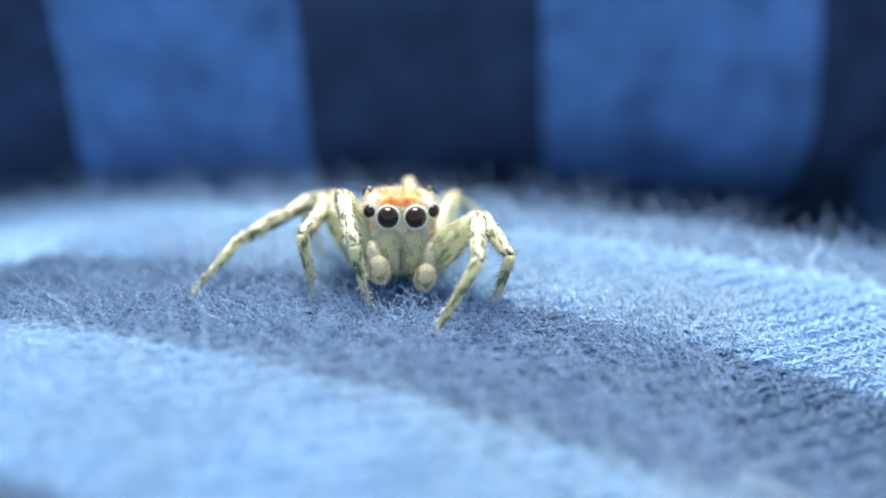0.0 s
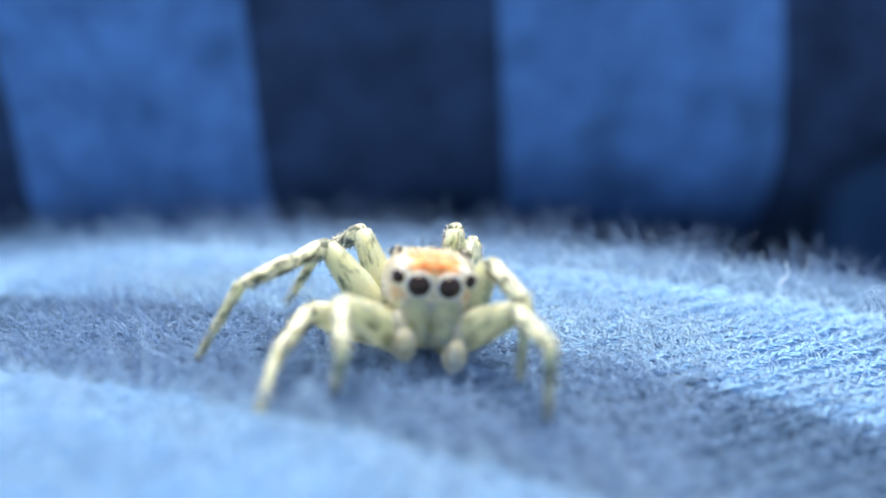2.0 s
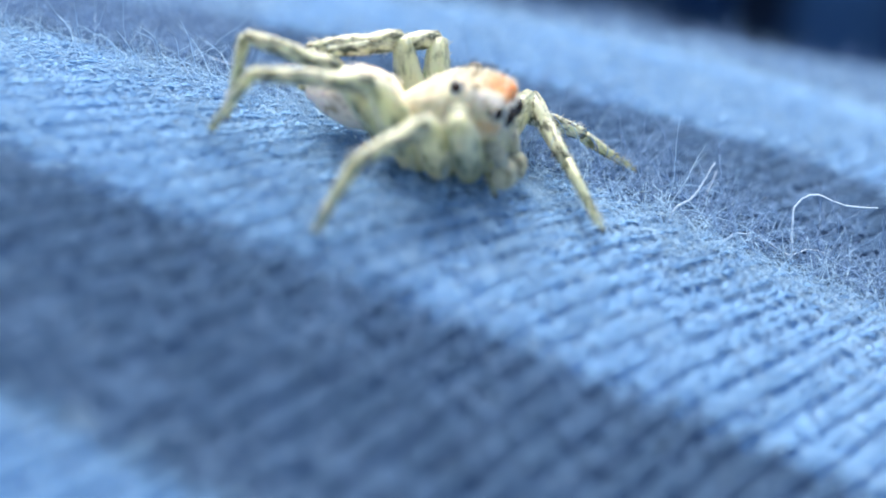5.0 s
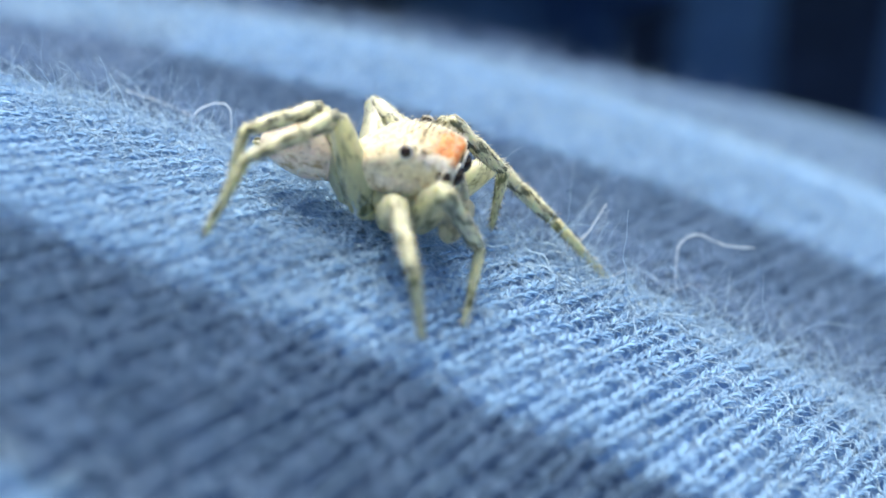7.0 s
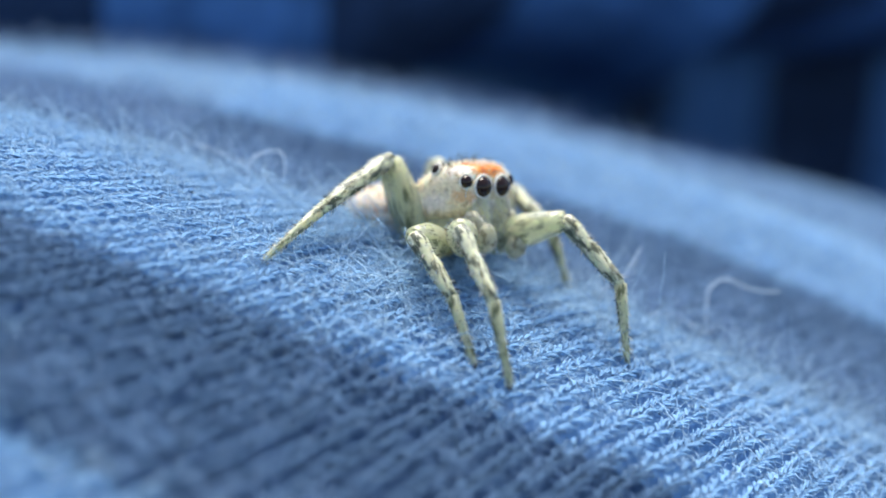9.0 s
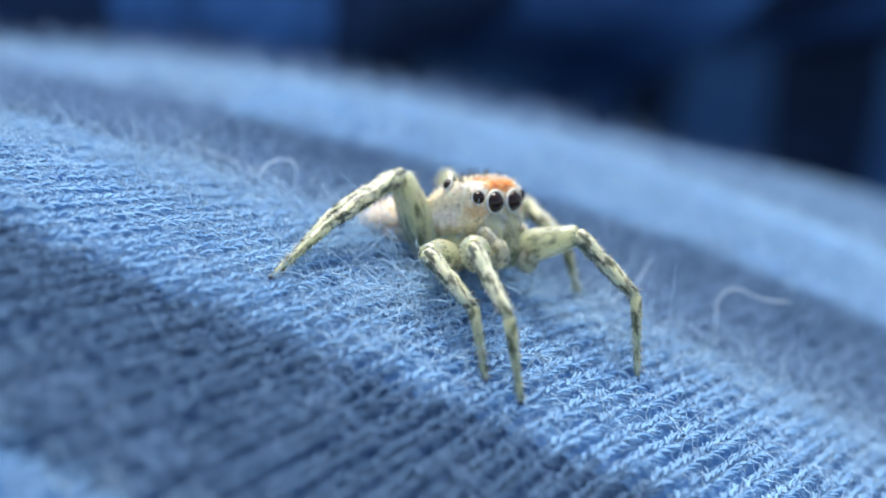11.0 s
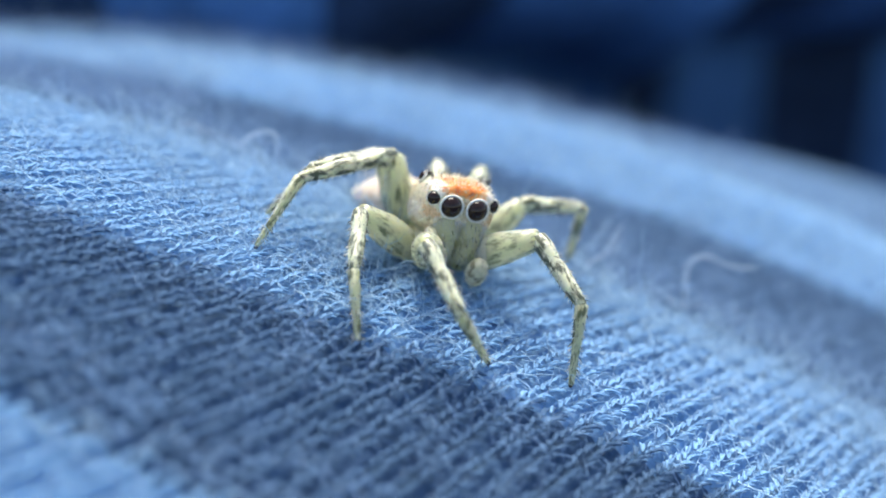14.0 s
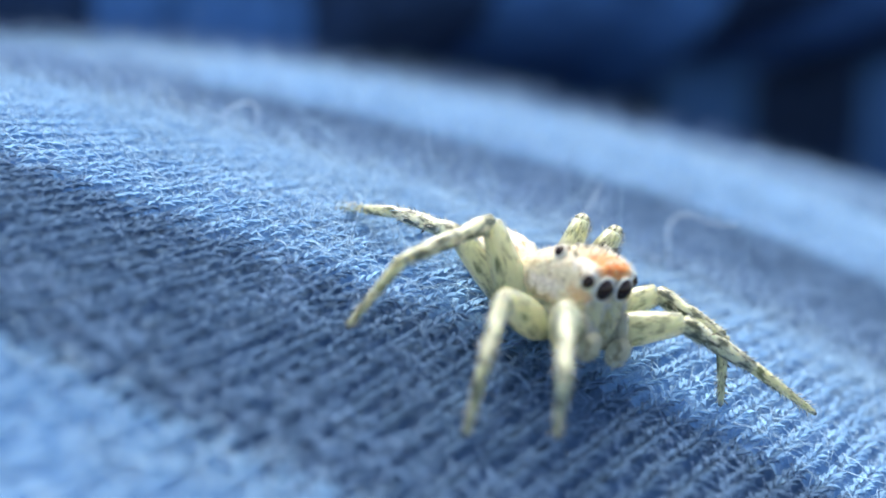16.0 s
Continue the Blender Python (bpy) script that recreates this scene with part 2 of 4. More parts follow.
def head_skin():
    """Cream carapace with an orange patch between and behind the front eyes and white scales beside it."""
    m, tree, b = material("head_skin", 0.5, 0.35)
    xyz = node(tree, "SeparateXYZ")
    coord = node(tree, "TexCoord").outputs["Object"]
    wob = noise_tex(tree, 3500, 3, 0.6, coord)
    fine = noise_tex(tree, 9000, 3, 0.6, coord)
    tree.links.new(coord, xyz.inputs[0])
    shake = math_node(tree, "MULTIPLY", math_node(tree, "SUBTRACT", wob.outputs["Fac"], 0.5), 0.0009)
    ax = math_node(tree, "ADD", math_node(tree, "ABSOLUTE", xyz.outputs[0]), shake)
    y = math_node(tree, "ADD", xyz.outputs[1], shake)
    z = math_node(tree, "ADD", xyz.outputs[2], shake)

    def step(v, lo, hi):
        r = tree.nodes.new("ShaderNodeMapRange")
        r.interpolation_type = "SMOOTHSTEP"
        tree.links.new(v, r.inputs["Value"])
        r.inputs["From Min"].default_value, r.inputs["From Max"].default_value = lo * MM, hi * MM
        return r.outputs["Result"]

    def both(*parts):
        out = parts[0]
        for p in parts[1:]:
            out = math_node(tree, "MULTIPLY", out, p)
        return out

    def step_of(v):
        return ramp(tree, v, [(0.34, (0.25,) * 3), (0.48, (1.0,) * 3)]).outputs["Color"]

    orange = both(step(ax, 0.78, 0.58), step(y, 0.42, 0.75), step(z, 2.86, 2.98))
    cheek = both(step(ax, 0.70, 0.9), step(y, 0.6, 0.9), step(z, 2.65, 2.5), step(z, 2.1, 2.25))
    white = both(step(ax, 0.68, 0.85), step(y, 0.1, 0.6), step(z, 2.85, 3.05))
    base = ramp(tree, wob.outputs["Fac"], [(0.34, (0.52, 0.42, 0.26)), (0.50, (0.88, 0.78, 0.55))]).outputs["Color"]
    hot = ramp(tree, wob.outputs["Fac"], [(0.38, (0.74, 0.15, 0.015)), (0.62, (0.93, 0.38, 0.08))]).outputs["Color"]
    flank = both(step(ax, 0.8, 1.0), step(y, -1.0, -0.5), step(y, 0.75, 0.3), step(z, 1.75, 1.95), step(z, 2.5, 2.2))
    c = mix_rgb(tree, white, base, (0.88, 0.83, 0.74))
    c = mix_rgb(tree, math_node(tree, "MULTIPLY", flank, 0.7), c, (0.92, 0.82, 0.76))
    c = mix_rgb(tree, math_node(tree, "MULTIPLY", cheek, 0.6), c, (0.72, 0.36, 0.13))
    c = mix_rgb(tree, math_node(tree, "MULTIPLY", math_node(tree, "MULTIPLY", orange, step_of(fine.outputs["Fac"])), 0.95), c, hot)
    grain = ramp(tree, fine.outputs["Fac"], [(0.3, (0.6, 0.58, 0.54)), (0.65, (1.0, 1.0, 1.0))]).outputs["Color"]
    tree.links.new(mix_rgb(tree, 0.8, c, grain, "MULTIPLY"), b.inputs["Base Color"])
    b.inputs["Subsurface Weight"].default_value = 0.2
    b.inputs["Subsurface Scale"].default_value = 0.0003
    bump(tree, b, fine.outputs["Fac"], 0.5, 0.00003)
    return m


HEAD = head_skin()


# ---- helpers for meshes ----
def mesh_object(name, verts, faces, mats, index=None, smooth=True, parent=None):
    me = bpy.data.meshes.new(name)
    me.from_pydata([tuple(v) for v in verts], [], [tuple(f) for f in faces])
    for m in mats:
        me.materials.append(m)
    if index is not None:
        me.polygons.foreach_set("material_index", np.asarray(index, np.int32))
    me.polygons.foreach_set("use_smooth", np.full(len(me.polygons), smooth))
    me.update()
    ob = new(name, me)
    ob.parent = parent
    return ob


def grid(nx, ny):
    """Quads of a grid of nx by ny points, row by row."""
    i = (np.arange(ny - 1)[:, None] * nx + np.arange(nx - 1)).ravel()
    return np.stack([i, i + 1, i + 1 + nx, i + nx], 1)


rng = np.random.default_rng(7)
RIB = radians(50)  # the ribs of the knit against its stripes, in the middle
SLOPE, FAN = math.tan(RIB), 0.0127  # they steepen towards +x
RIB_WIDE, STITCH = 0.48, 0.20  # the ribs' width, and a stitch's length along them


def wander(u, v):
    """How far the ribs stray sideways."""
    return 0.06 * np.sin(v * 0.45 + 0.2 * u) + 0.03 * np.sin(v * 1.1 + 1.0 - 0.3 * u)


def along_ribs(x, y):
    """Where x, y lies across the ribs and along them."""
    u = (SLOPE * x + FAN * x * x - y) * math.cos(RIB)
    v = x * math.cos(RIB) + y * math.sin(RIB)
    return u + wander(u, v), v


def off_ribs(u, v):
    """The x, y of a place on the ribs."""
    u = u - wander(u, v)
    s, c = math.sin(RIB), math.cos(RIB)
    b = c + SLOPE * s
    x = (np.sqrt(np.maximum(b * b + 4 * FAN * s * (s * u / c + v), 0.01)) - b) / (2 * FAN * s)
    return x, SLOPE * x + FAN * x * x - u / c


def rib_wave(x, y):
    """The ribs' relief, in units: rounded ridges with narrow grooves between, here deeper, there felted over."""
    u, v = along_ribs(x, y)
    ridge = np.abs(np.cos(np.pi * u / RIB_WIDE)) ** 0.7
    deep = 0.44 * (0.85 + 0.2 * np.sin(0.9 * x + 1.7 * np.sin(0.7 * y)) + 0.1 * np.sin(2.3 * v + 1.9 * u))
    return deep * (ridge - 0.68) + 0.03 * np.cos(2 * np.pi * v / STITCH + 3 * np.sin(u * 1.3))


# ---- knitted cloth: the sheet, its stitches, its fuzz ----
def cloth_sheet():
    xs = np.concatenate([np.arange(-70, -26, 1.0), np.arange(-26, 26, 0.10), np.arange(26, 71, 1.0)])
    ys = np.concatenate([np.arange(-34, -14, 1.0), np.arange(-14, 15, 0.10), np.arange(15, 34, 0.5)])
    X, Y = np.meshgrid(xs, ys)
    Xc, Yc = np.clip(X, -42, 42), np.clip(Y, -26, 30)
    Z = lie(Xc, Yc) - 0.27 - 0.5 * (np.abs(X - Xc) + np.abs(Y - Yc)) + rib_wave(X, Y)
    P = np.stack([X, Y, Z], -1).reshape(-1, 3) * U
    F = grid(len(xs), len(ys))
    mid = P[F].mean(1) / U
    ob = mesh_object("ground", P, F, [GREY_YARN, LIGHT_YARN], stripe(mid[:, 0], mid[:, 1]))
    return tagged(ob, "striped light-blue and grey knitted cotton cloth, worn and fuzzy", "cloth", kind="structure")


def strands(name, label, x, y, z, way, tilt, size, length, thick, arch, sides, mats):
    """Short bowed strands of yarn or fibre lying at x, y, z."""
    n, rings = len(x), 4
    V = []
    for k in range(rings):
        a = k / (rings - 1)
        along = (a - 0.5) * length
        r = thick * (0.65, 1.0, 1.0, 0.6)[k]
        rise = arch * math.sin(math.pi * a)
        for q in range(sides):
            b = 2 * math.pi * q / sides
            ox, oz = math.cos(b) * r, math.sin(b) * r + rise
            V.append(np.stack([x + size * (along * np.cos(way) - ox * np.sin(way)),
                               y + size * (along * np.sin(way) + ox * np.cos(way)), z + size * (oz + along * tilt)], -1))
    V = np.stack(V, 1)
    F = [(k * sides + q, k * sides + (q + 1) % sides, (k + 1) * sides + (q + 1) % sides, (k + 1) * sides + q) for k in range(rings - 1) for q in range(sides)]
    F = (np.array(F)[None] + np.arange(n)[:, None, None] * rings * sides).reshape(-1, 4)
    kind = np.repeat(stripe(x + rng.normal(0, 0.05, n), y + rng.normal(0, 0.08, n)), (rings - 1) * sides)
    ob = mesh_object(name, V.reshape(-1, 3) * U, F, mats, kind)
    return tagged(ob, label, "stitches", kind="stuff")


def stitches():
    """Plain knit: along each rib a row of Vs, each leg two plies of yarn with loose filaments on it."""
    u, v = np.meshgrid(np.arange(-64, 64, 1) * RIB_WIDE, np.arange(-26, 26, STITCH))
    u, v = u.ravel(), v.ravel()
    n = len(u)
    side = np.concatenate([np.full(n, 1.0), np.full(n, -1.0)])
    u, v = np.tile(u, 2), np.tile(v, 2)
    v = v + 0.03 * side + rng.normal(0, 0.02, 2 * n)
    u = u + side * 0.092 + rng.normal(0, 0.016, 2 * n)
    x, y = off_ribs(u, v)
    keep = (np.abs(x) < 20) & (y > -9.5) & (y < 12) & (rng.random(2 * n) < 0.95)
    x, y, side = x[keep], y[keep], side[keep]
    n = len(x)
    z = lie(x, y) + rng.normal(0.0, 0.018, n)
    way = np.arctan(SLOPE + 2 * FAN * x) - side * radians(22) + rng.normal(0, 0.13, n)
    for off in (1, -1):  # two plies
        dx, dy = -np.sin(way) * 0.026 * off, np.cos(way) * 0.026 * off
        strands("knit_stitches", "rows of small knitted cotton stitches, blue and grey", x + dx, y + dy, z + rng.normal(0, 0.01, n), way + off * 0.10,
                rng.normal(0, 0.08, n), rng.uniform(0.85, 1.12, n), 0.335, 0.033, 0.05, 4, [GREY_YARN, LIGHT_YARN])
    for _ in range(2):  # filaments
        strands("stitch_filaments", "fine loose cotton filaments on the stitches", x + rng.normal(0, 0.035, n), y + rng.normal(0, 0.035, n), z + rng.uniform(0.0, 0.07, n),
                way + rng.normal(0, 0.45, n), rng.normal(0, 0.3, n), rng.uniform(0.5, 1.25, n), 0.34, 0.0085, 0.07, 3, [GREY_YARN, LIGHT_YARN])


def fibres(name, label, x, y, length, wild, radius, steps=5, up=0.5):
    """Loose curling fibres that stand on the knit."""
    n = len(x)
    p = np.stack([x, y, lie(x, y) + 0.3 * rib_wave(x, y)], -1)
    d = rng.normal(0, 1, (n, 3))
    d[:, 2] = np.abs(d[:, 2]) * up + up * 0.6
    d /= np.linalg.norm(d, axis=1)[:, None]
    bend = rng.normal(0, wild, (n, 3))
    pts = [p]
    for _ in range(steps):
        d = d + bend + rng.normal(0, wild * 0.6, (n, 3))
        d /= np.linalg.norm(d, axis=1)[:, None]
        p = p + d * (length / steps)[:, None]
        floor = lie(p[:, 0], p[:, 1]) + 0.5 * rib_wave(p[:, 0], p[:, 1])
        p[:, 2] = np.maximum(p[:, 2], floor)
        pts.append(p)
    V = []
    for k, p in enumerate(pts):
        r = radius * (1 - 0.6 * k / steps)
        for j in range(3):
            a = 2 * math.pi * j / 3 + 0.5
            V.append(p + np.stack([r * math.cos(a), r * math.sin(a) * 0.7, r * math.sin(a + 0.6)], -1))
    V = np.stack(V, 1)
    F = [(k * 3 + j, k * 3 + (j + 1) % 3, k * 3 + 3 + (j + 1) % 3, k * 3 + 3 + j) for k in range(steps) for j in range(3)]
    F = (np.array(F)[None] + np.arange(n)[:, None, None] * 3 * (steps + 1)).reshape(-1, 4)
    kind = np.repeat(stripe(x, y), 3 * steps)
    ob = mesh_object(name, V.reshape(-1, 3) * U, F, [GREY_FIBRE, LIGHT_FIBRE], kind)
    return tagged(ob, label, "fuzz", kind="stuff")


def patch(n, x0, x1, y0, y1):
    return rng.uniform(x0, x1, n), rng.uniform(y0, y1, n)


cloth_sheet()
stitches()
fx, fy = patch(85000, -16, 17, -7, 11)
keep = rng.random(85000) < (0.08 + 0.40 * np.exp(-((fy - 1.7) / 2.8) ** 2)) * np.where((fx > 5) & (fy < 1.5), 0.45, 1.0)
fx, fy = fx[keep], fy[keep]
FUZZ_N = len(fx)
fibres("cloth_fuzz", "short pale cotton fibres raised from the cloth", fx, fy, rng.uniform(0.25, 0.75, FUZZ_N), 0.6, rng.uniform(0.005, 0.0095, FUZZ_N), 5, 0.35)
fx, fy = patch(24000, -18, 18, -5, 11)
thick = 0.25 + 0.75 * np.exp(-((fy - 2.4) / 2.6) ** 2 - (np.clip(fx, 3, None) - 3) ** 2 / 90)  # matted most along one stripe's edge
thick = thick * (0.6 + 0.6 * np.sin(fx * 0.9 + 1.3 * np.sin(fy * 0.8)) ** 2)
keep = rng.random(24000) < thick * np.where((fx > 6) & (fy < 1.2), 0.4, 1.0)
fx, fy = fx[keep], fy[keep]
MAT_N = len(fx)
fibres("matted_fuzz", "pale cotton fibres lying curled over the stitches", fx, fy, rng.uniform(0.4, 1.0, MAT_N), 0.55, rng.uniform(0.007, 0.012, MAT_N), 5, 0.22)
fx, fy = patch(460, 4.5, 19, 1.7, 4.6)
fibres("edge_threads", "tangled loose pale threads by the stripe's edge", fx, fy, rng.uniform(0.7, 2.1, 460), 0.5, rng.uniform(0.011, 0.018, 460), 10, 0.6)
fx, fy = patch(9000, -5, 15, -2.2, 4.4)
keep = rng.random(9000) < 0.05 + 0.8 * np.exp(-((fy - 2.5) / 1.0) ** 2) + 0.5 * np.exp(-((fx - 2.5) ** 2 + (fy + 0.4) ** 2) / 4)
fx, fy = fx[keep], fy[keep]
CURL_N = len(fx)
fibres("curled_fuzz", "loose pale curls of cotton lying on the knit", fx, fy, rng.uniform(0.6, 1.5, CURL_N), 0.55, rng.uniform(0.008, 0.014, CURL_N), 8, 0.4)
fx, fy = patch(6500, -17, -3, 3, 10)
fibres("pale_fuzz", "pale cotton fibres standing on the grey stripe", fx, fy, rng.uniform(0.4, 1.1, 6500), 0.7, rng.uniform(0.010, 0.017, 6500), 6, 0.4)
fx, fy = patch(4200, -12, 14, -13, -5.5)
fibres("near_fuzz", "coarse pale cotton fibres raised from the cloth", fx, fy, rng.uniform(0.4, 0.9, 4200), 0.5, rng.uniform(0.015, 0.026, 4200), 4, 0.3)
fx, fy = patch(6000, -21, 21, -6, 13)
fibres("long_fuzz", "longer curled cotton fibres standing on the cloth", fx, fy, rng.uniform(0.5, 1.25, 6000), 0.42, rng.uniform(0.008, 0.014, 6000), 7, 0.6)
fx, fy = patch(5600, -30, 22, 8, 16)
fibres("crest_fuzz", "pale fibres standing along the rise of the cloth", fx, fy, rng.uniform(0.4, 1.3, 5600) + 0.2 * (fx < -4), 0.38, rng.uniform(0.008, 0.014, 5600), 7, 1.1)
fx, fy = patch(150, -15, 19, 1.7, 3.4)
fibres("stray_threads", "long stray white threads along a stripe's edge", fx, fy, rng.uniform(1.4, 2.8, 150), 0.30, rng.uniform(0.010, 0.015, 150), 12, 0.7)


def loose_thread(points, radius=0.027):
    """A single curled thread sticking up from the cloth, drawn smoothly through its points."""
    P = np.array(points, float)
    E = np.concatenate([[2 * P[0] - P[1]], P, [2 * P[-1] - P[-2]]])
    line = []
    for a, b, c, d in zip(E, E[1:], E[2:], E[3:]):
        for k in np.arange(0, 1, 0.125):
            line.append(0.5 * (2 * b + (c - a) * k + (2 * a - 5 * b + 4 * c - d) * k * k + (3 * b - a - 3 * c + d) * k ** 3))
    line = np.array(line + [P[-1]])
    line[1:-1] += rng.normal(0, 0.006, (len(line) - 2, 3))
    T = np.gradient(line, axis=0)
    T /= np.linalg.norm(T, axis=1)[:, None]
    A = np.cross(T, (0.2, 0.9, 0.3))
    A /= np.linalg.norm(A, axis=1)[:, None]
    B = np.cross(T, A)
    n, sides = len(line), 6
    r = radius * np.linspace(1.0, 0.55, n)[:, None]
    V = np.stack([line + r * (A * math.cos(2 * math.pi * j / sides) + B * math.sin(2 * math.pi * j / sides)) for j in range(sides)], 1)
    F = [(k * sides + j, k * sides + (j + 1) % sides, (k + 1) * sides + (j + 1) % sides, (k + 1) * sides + j) for k in range(n - 1) for j in range(sides)]
    ob = mesh_object("loose_thread", V.reshape(-1, 3) * U, F, [WHITE_FIBRE])
    return tagged(ob, "single pale curled thread sticking up from the cloth", "thread", group="loose threads on the cloth")


for points in (
        ((6.95, 2.3, -1.9), (7.13, 2.43, -1.4), (7.49, 2.56, -1.15), (7.73, 2.72, -0.78), (7.88, 2.83, -0.52)),
        ((7.93, 2.29, -2.1), (8.39, 2.95, -2.03), (8.93, 3.08, -2.23), (9.39, 2.94, -2.44), (9.75, 3.5, -2.53), (10.14, 3.68, -2.67)),
        ((9.42, 2.8, -2.75), (9.42, 3.01, -2.11), (9.46, 3.25, -1.55), (9.81, 3.39, -1.32), (10.43, 3.38, -1.53), (11.04, 3.44, -1.58)),
        ((7.62, 4.19, -1.9), (7.77, 4.28, -1.54), (7.91, 4.4, -1.22)),
        ((-0.7, 2.04, 0.5), (-0.68, 2.25, 1.16), (-0.34, 2.39, 1.39), (0.01, 2.41, 1.34), (0.11, 2.22, 0.84)),
        ((0.16, 3.0, 0.3), (-0.78, 3.04, 0.81), (-1.78, 3.08, 1.22), (-2.47, 3.08, 1.43)),
        ((-2.26, 12.24, 0.9), (-2.38, 12.32, 1.38), (-2.19, 12.52, 1.66), (-2.25, 12.61, 1.92))):
    loose_thread(points)


# ---- cloth behind: a hanging fold with broad upright stripes ----
WALL_AT, WALL_WAY = Vector((-13.5, 19.0)), Vector((0.927, 0.375))
WALL_EDGES = (-10.8, -3.9, 3.0, 11.1, 18.8, 28.8, 34.0, 40.0, 47.0)


def back_cloth():
    s = np.arange(-60, 75, 0.35)
    h = np.arange(-22, 8.1, 0.5)
    S, Hh = np.meshgrid(s, h)
    off = 0.5 * np.sin(S * 0.21 + 0.6) + 0.25 * np.sin(S * 0.5 + Hh * 0.2) + 0.12 * np.sin(S * 1.3 - Hh * 0.9)
    right, left = np.clip((S - 27) / 4, 0, 1), np.clip((-2 - S) / 6, 0, 1)
    middle = np.clip((S - 12) / 6, 0, 1) * np.clip((30 - S) / 4, 0, 1)
    low = np.maximum(right, middle)
    off = off + 0.17 * np.clip(2.5 + 1.6 * low - Hh, 0, 7.5) ** 2 * (1 + 0.9 * low)  # tucked under at its foot
    off = off + 0.35 * np.clip(Hh - 2.5, 0, None) * middle  # leaning back
    off = off - np.clip(Hh + 1, 0, None) * (0.6 * right + 0.12 * left)  # both ends hang over
    X = WALL_AT.x + WALL_WAY.x * S - WALL_WAY.y * off
    Y = WALL_AT.y + WALL_WAY.y * S + WALL_WAY.x * off
    P = np.stack([X, Y, Hh], -1).reshape(-1, 3) * U
    F = grid(len(s), len(h))
    mid = S.reshape(-1)[F].mean(1)
    n = np.zeros(len(mid), int)
    for e in WALL_EDGES:
        n += mid > e
    # part of this fold's shade is in the stripes' colours, not cast
    ob = mesh_object("backdrop", P, F, [SHADED_GREY_CLOTH, SHADED_BLUE_CLOTH], n % 2)
    return tagged(ob, "hanging fold of striped cloth behind, shade put into its blues", "cloth", kind="structure")


back_cloth()


def under_cloth():
    n = 40
    g = np.linspace(-400, 400, n)
    X, Y = np.meshgrid(g, g)
    Z = -32 + 0.8 * np.sin(X * 0.02) * np.cos(Y * 0.017)
    ob = mesh_object("ground_far", np.stack([X, Y, Z], -1).reshape(-1, 3) * U, grid(n, n), [SHADED_GREY_CLOTH])
    return tagged(ob, "dark blue cloth lying under the striped knit", "cloth", kind="structure")


under_cloth()


# ---- jumping spider: 6 mm long, +y is forward, z = 0 is the ground it stands on ----
def part(name, bm, mats, parent, label="", smooth=True):
    me = bpy.data.meshes.new(name)
    bm.to_mesh(me)
    bm.free()
    for m in mats if isinstance(mats, (list, tuple)) else [mats]:
        me.materials.append(m)
    me.polygons.foreach_set("use_smooth", np.full(len(me.polygons), smooth))
    ob = new(name, me)
    ob.parent = parent
    return tagged(ob, label) if label else ob


def loft(bm, rings, sides=24, power=2.0, slot=0, jitter=0.0):
    """Skin through rings (centre, across, up, half width, half height), closed at both ends."""
    rows = []
    for c, ax, up, w, h in rings:
        row = []
        for j in range(sides):
            a = 2 * math.pi * j / sides
            ca, sa = math.cos(a), math.sin(a)
            k = (abs(ca) ** power + abs(sa) ** power) ** (-1 / power)
            k *= 1 + jitter * noise.noise(Vector(c) * 2500 + Vector((ca, sa, 0)) * 1.7)
            row.append(bm.verts.new(Vector(c) + Vector(ax) * (w * k * ca) + Vector(up) * (h * k * sa)))
        rows.append(row)
    for r0, r1 in zip(rows, rows[1:]):
        for j in range(sides):
            f = bm.faces.new((r0[j], r0[(j + 1) % sides], r1[(j + 1) % sides], r1[j]))
            f.material_index = slot
    for row, flip in ((rows[0], True), (rows[-1], False)):
        f = bm.faces.new(row[::-1] if flip else row)
        f.material_index = slot


def along_y(rows):
    """Rings for a body along y, from rows of y, half width, bottom and top, in millimetres."""
    return [((0, y * MM, (lo + hi) / 2 * MM), (1, 0, 0), (0, 0, 1), w * MM, (hi - lo) / 2 * MM) for y, w, lo, hi in rows]


def ball(bm, at, radius, squash=(1, 1, 1), slot=0, u=20, v=12, turn=None):
    m = Matrix.Translation(Vector(at) * MM) @ (turn or Matrix.Identity(4)) @ Matrix.Diagonal((*[s * radius * MM for s in squash], 1))
    made = bmesh.ops.create_uvsphere(bm, u_segments=u, v_segments=v, radius=1, matrix=m)
    for f in {f for vert in made["verts"] for f in vert.link_faces}:
        f.material_index = slot


def ring(bm, at, facing, radius, thick, slot=0, n=28, k=8):
    q = Vector(facing).to_track_quat("Z", "Y").to_matrix()
    grid_ = []
    for i in range(n):
        a = 2 * math.pi * i / n
        row = []
        for j in range(k):
            b = 2 * math.pi * j / k
            r = radius + thick * math.cos(b)
            row.append(bm.verts.new((Vector(at) + q @ Vector((r * math.cos(a), r * math.sin(a), thick * math.sin(b)))) * MM))
        grid_.append(row)
    for i in range(n):
        for j in range(k):
            f = bm.faces.new((grid_[i][j], grid_[(i + 1) % n][j], grid_[(i + 1) % n][(j + 1) % k], grid_[i][(j + 1) % k]))
            f.material_index = slot


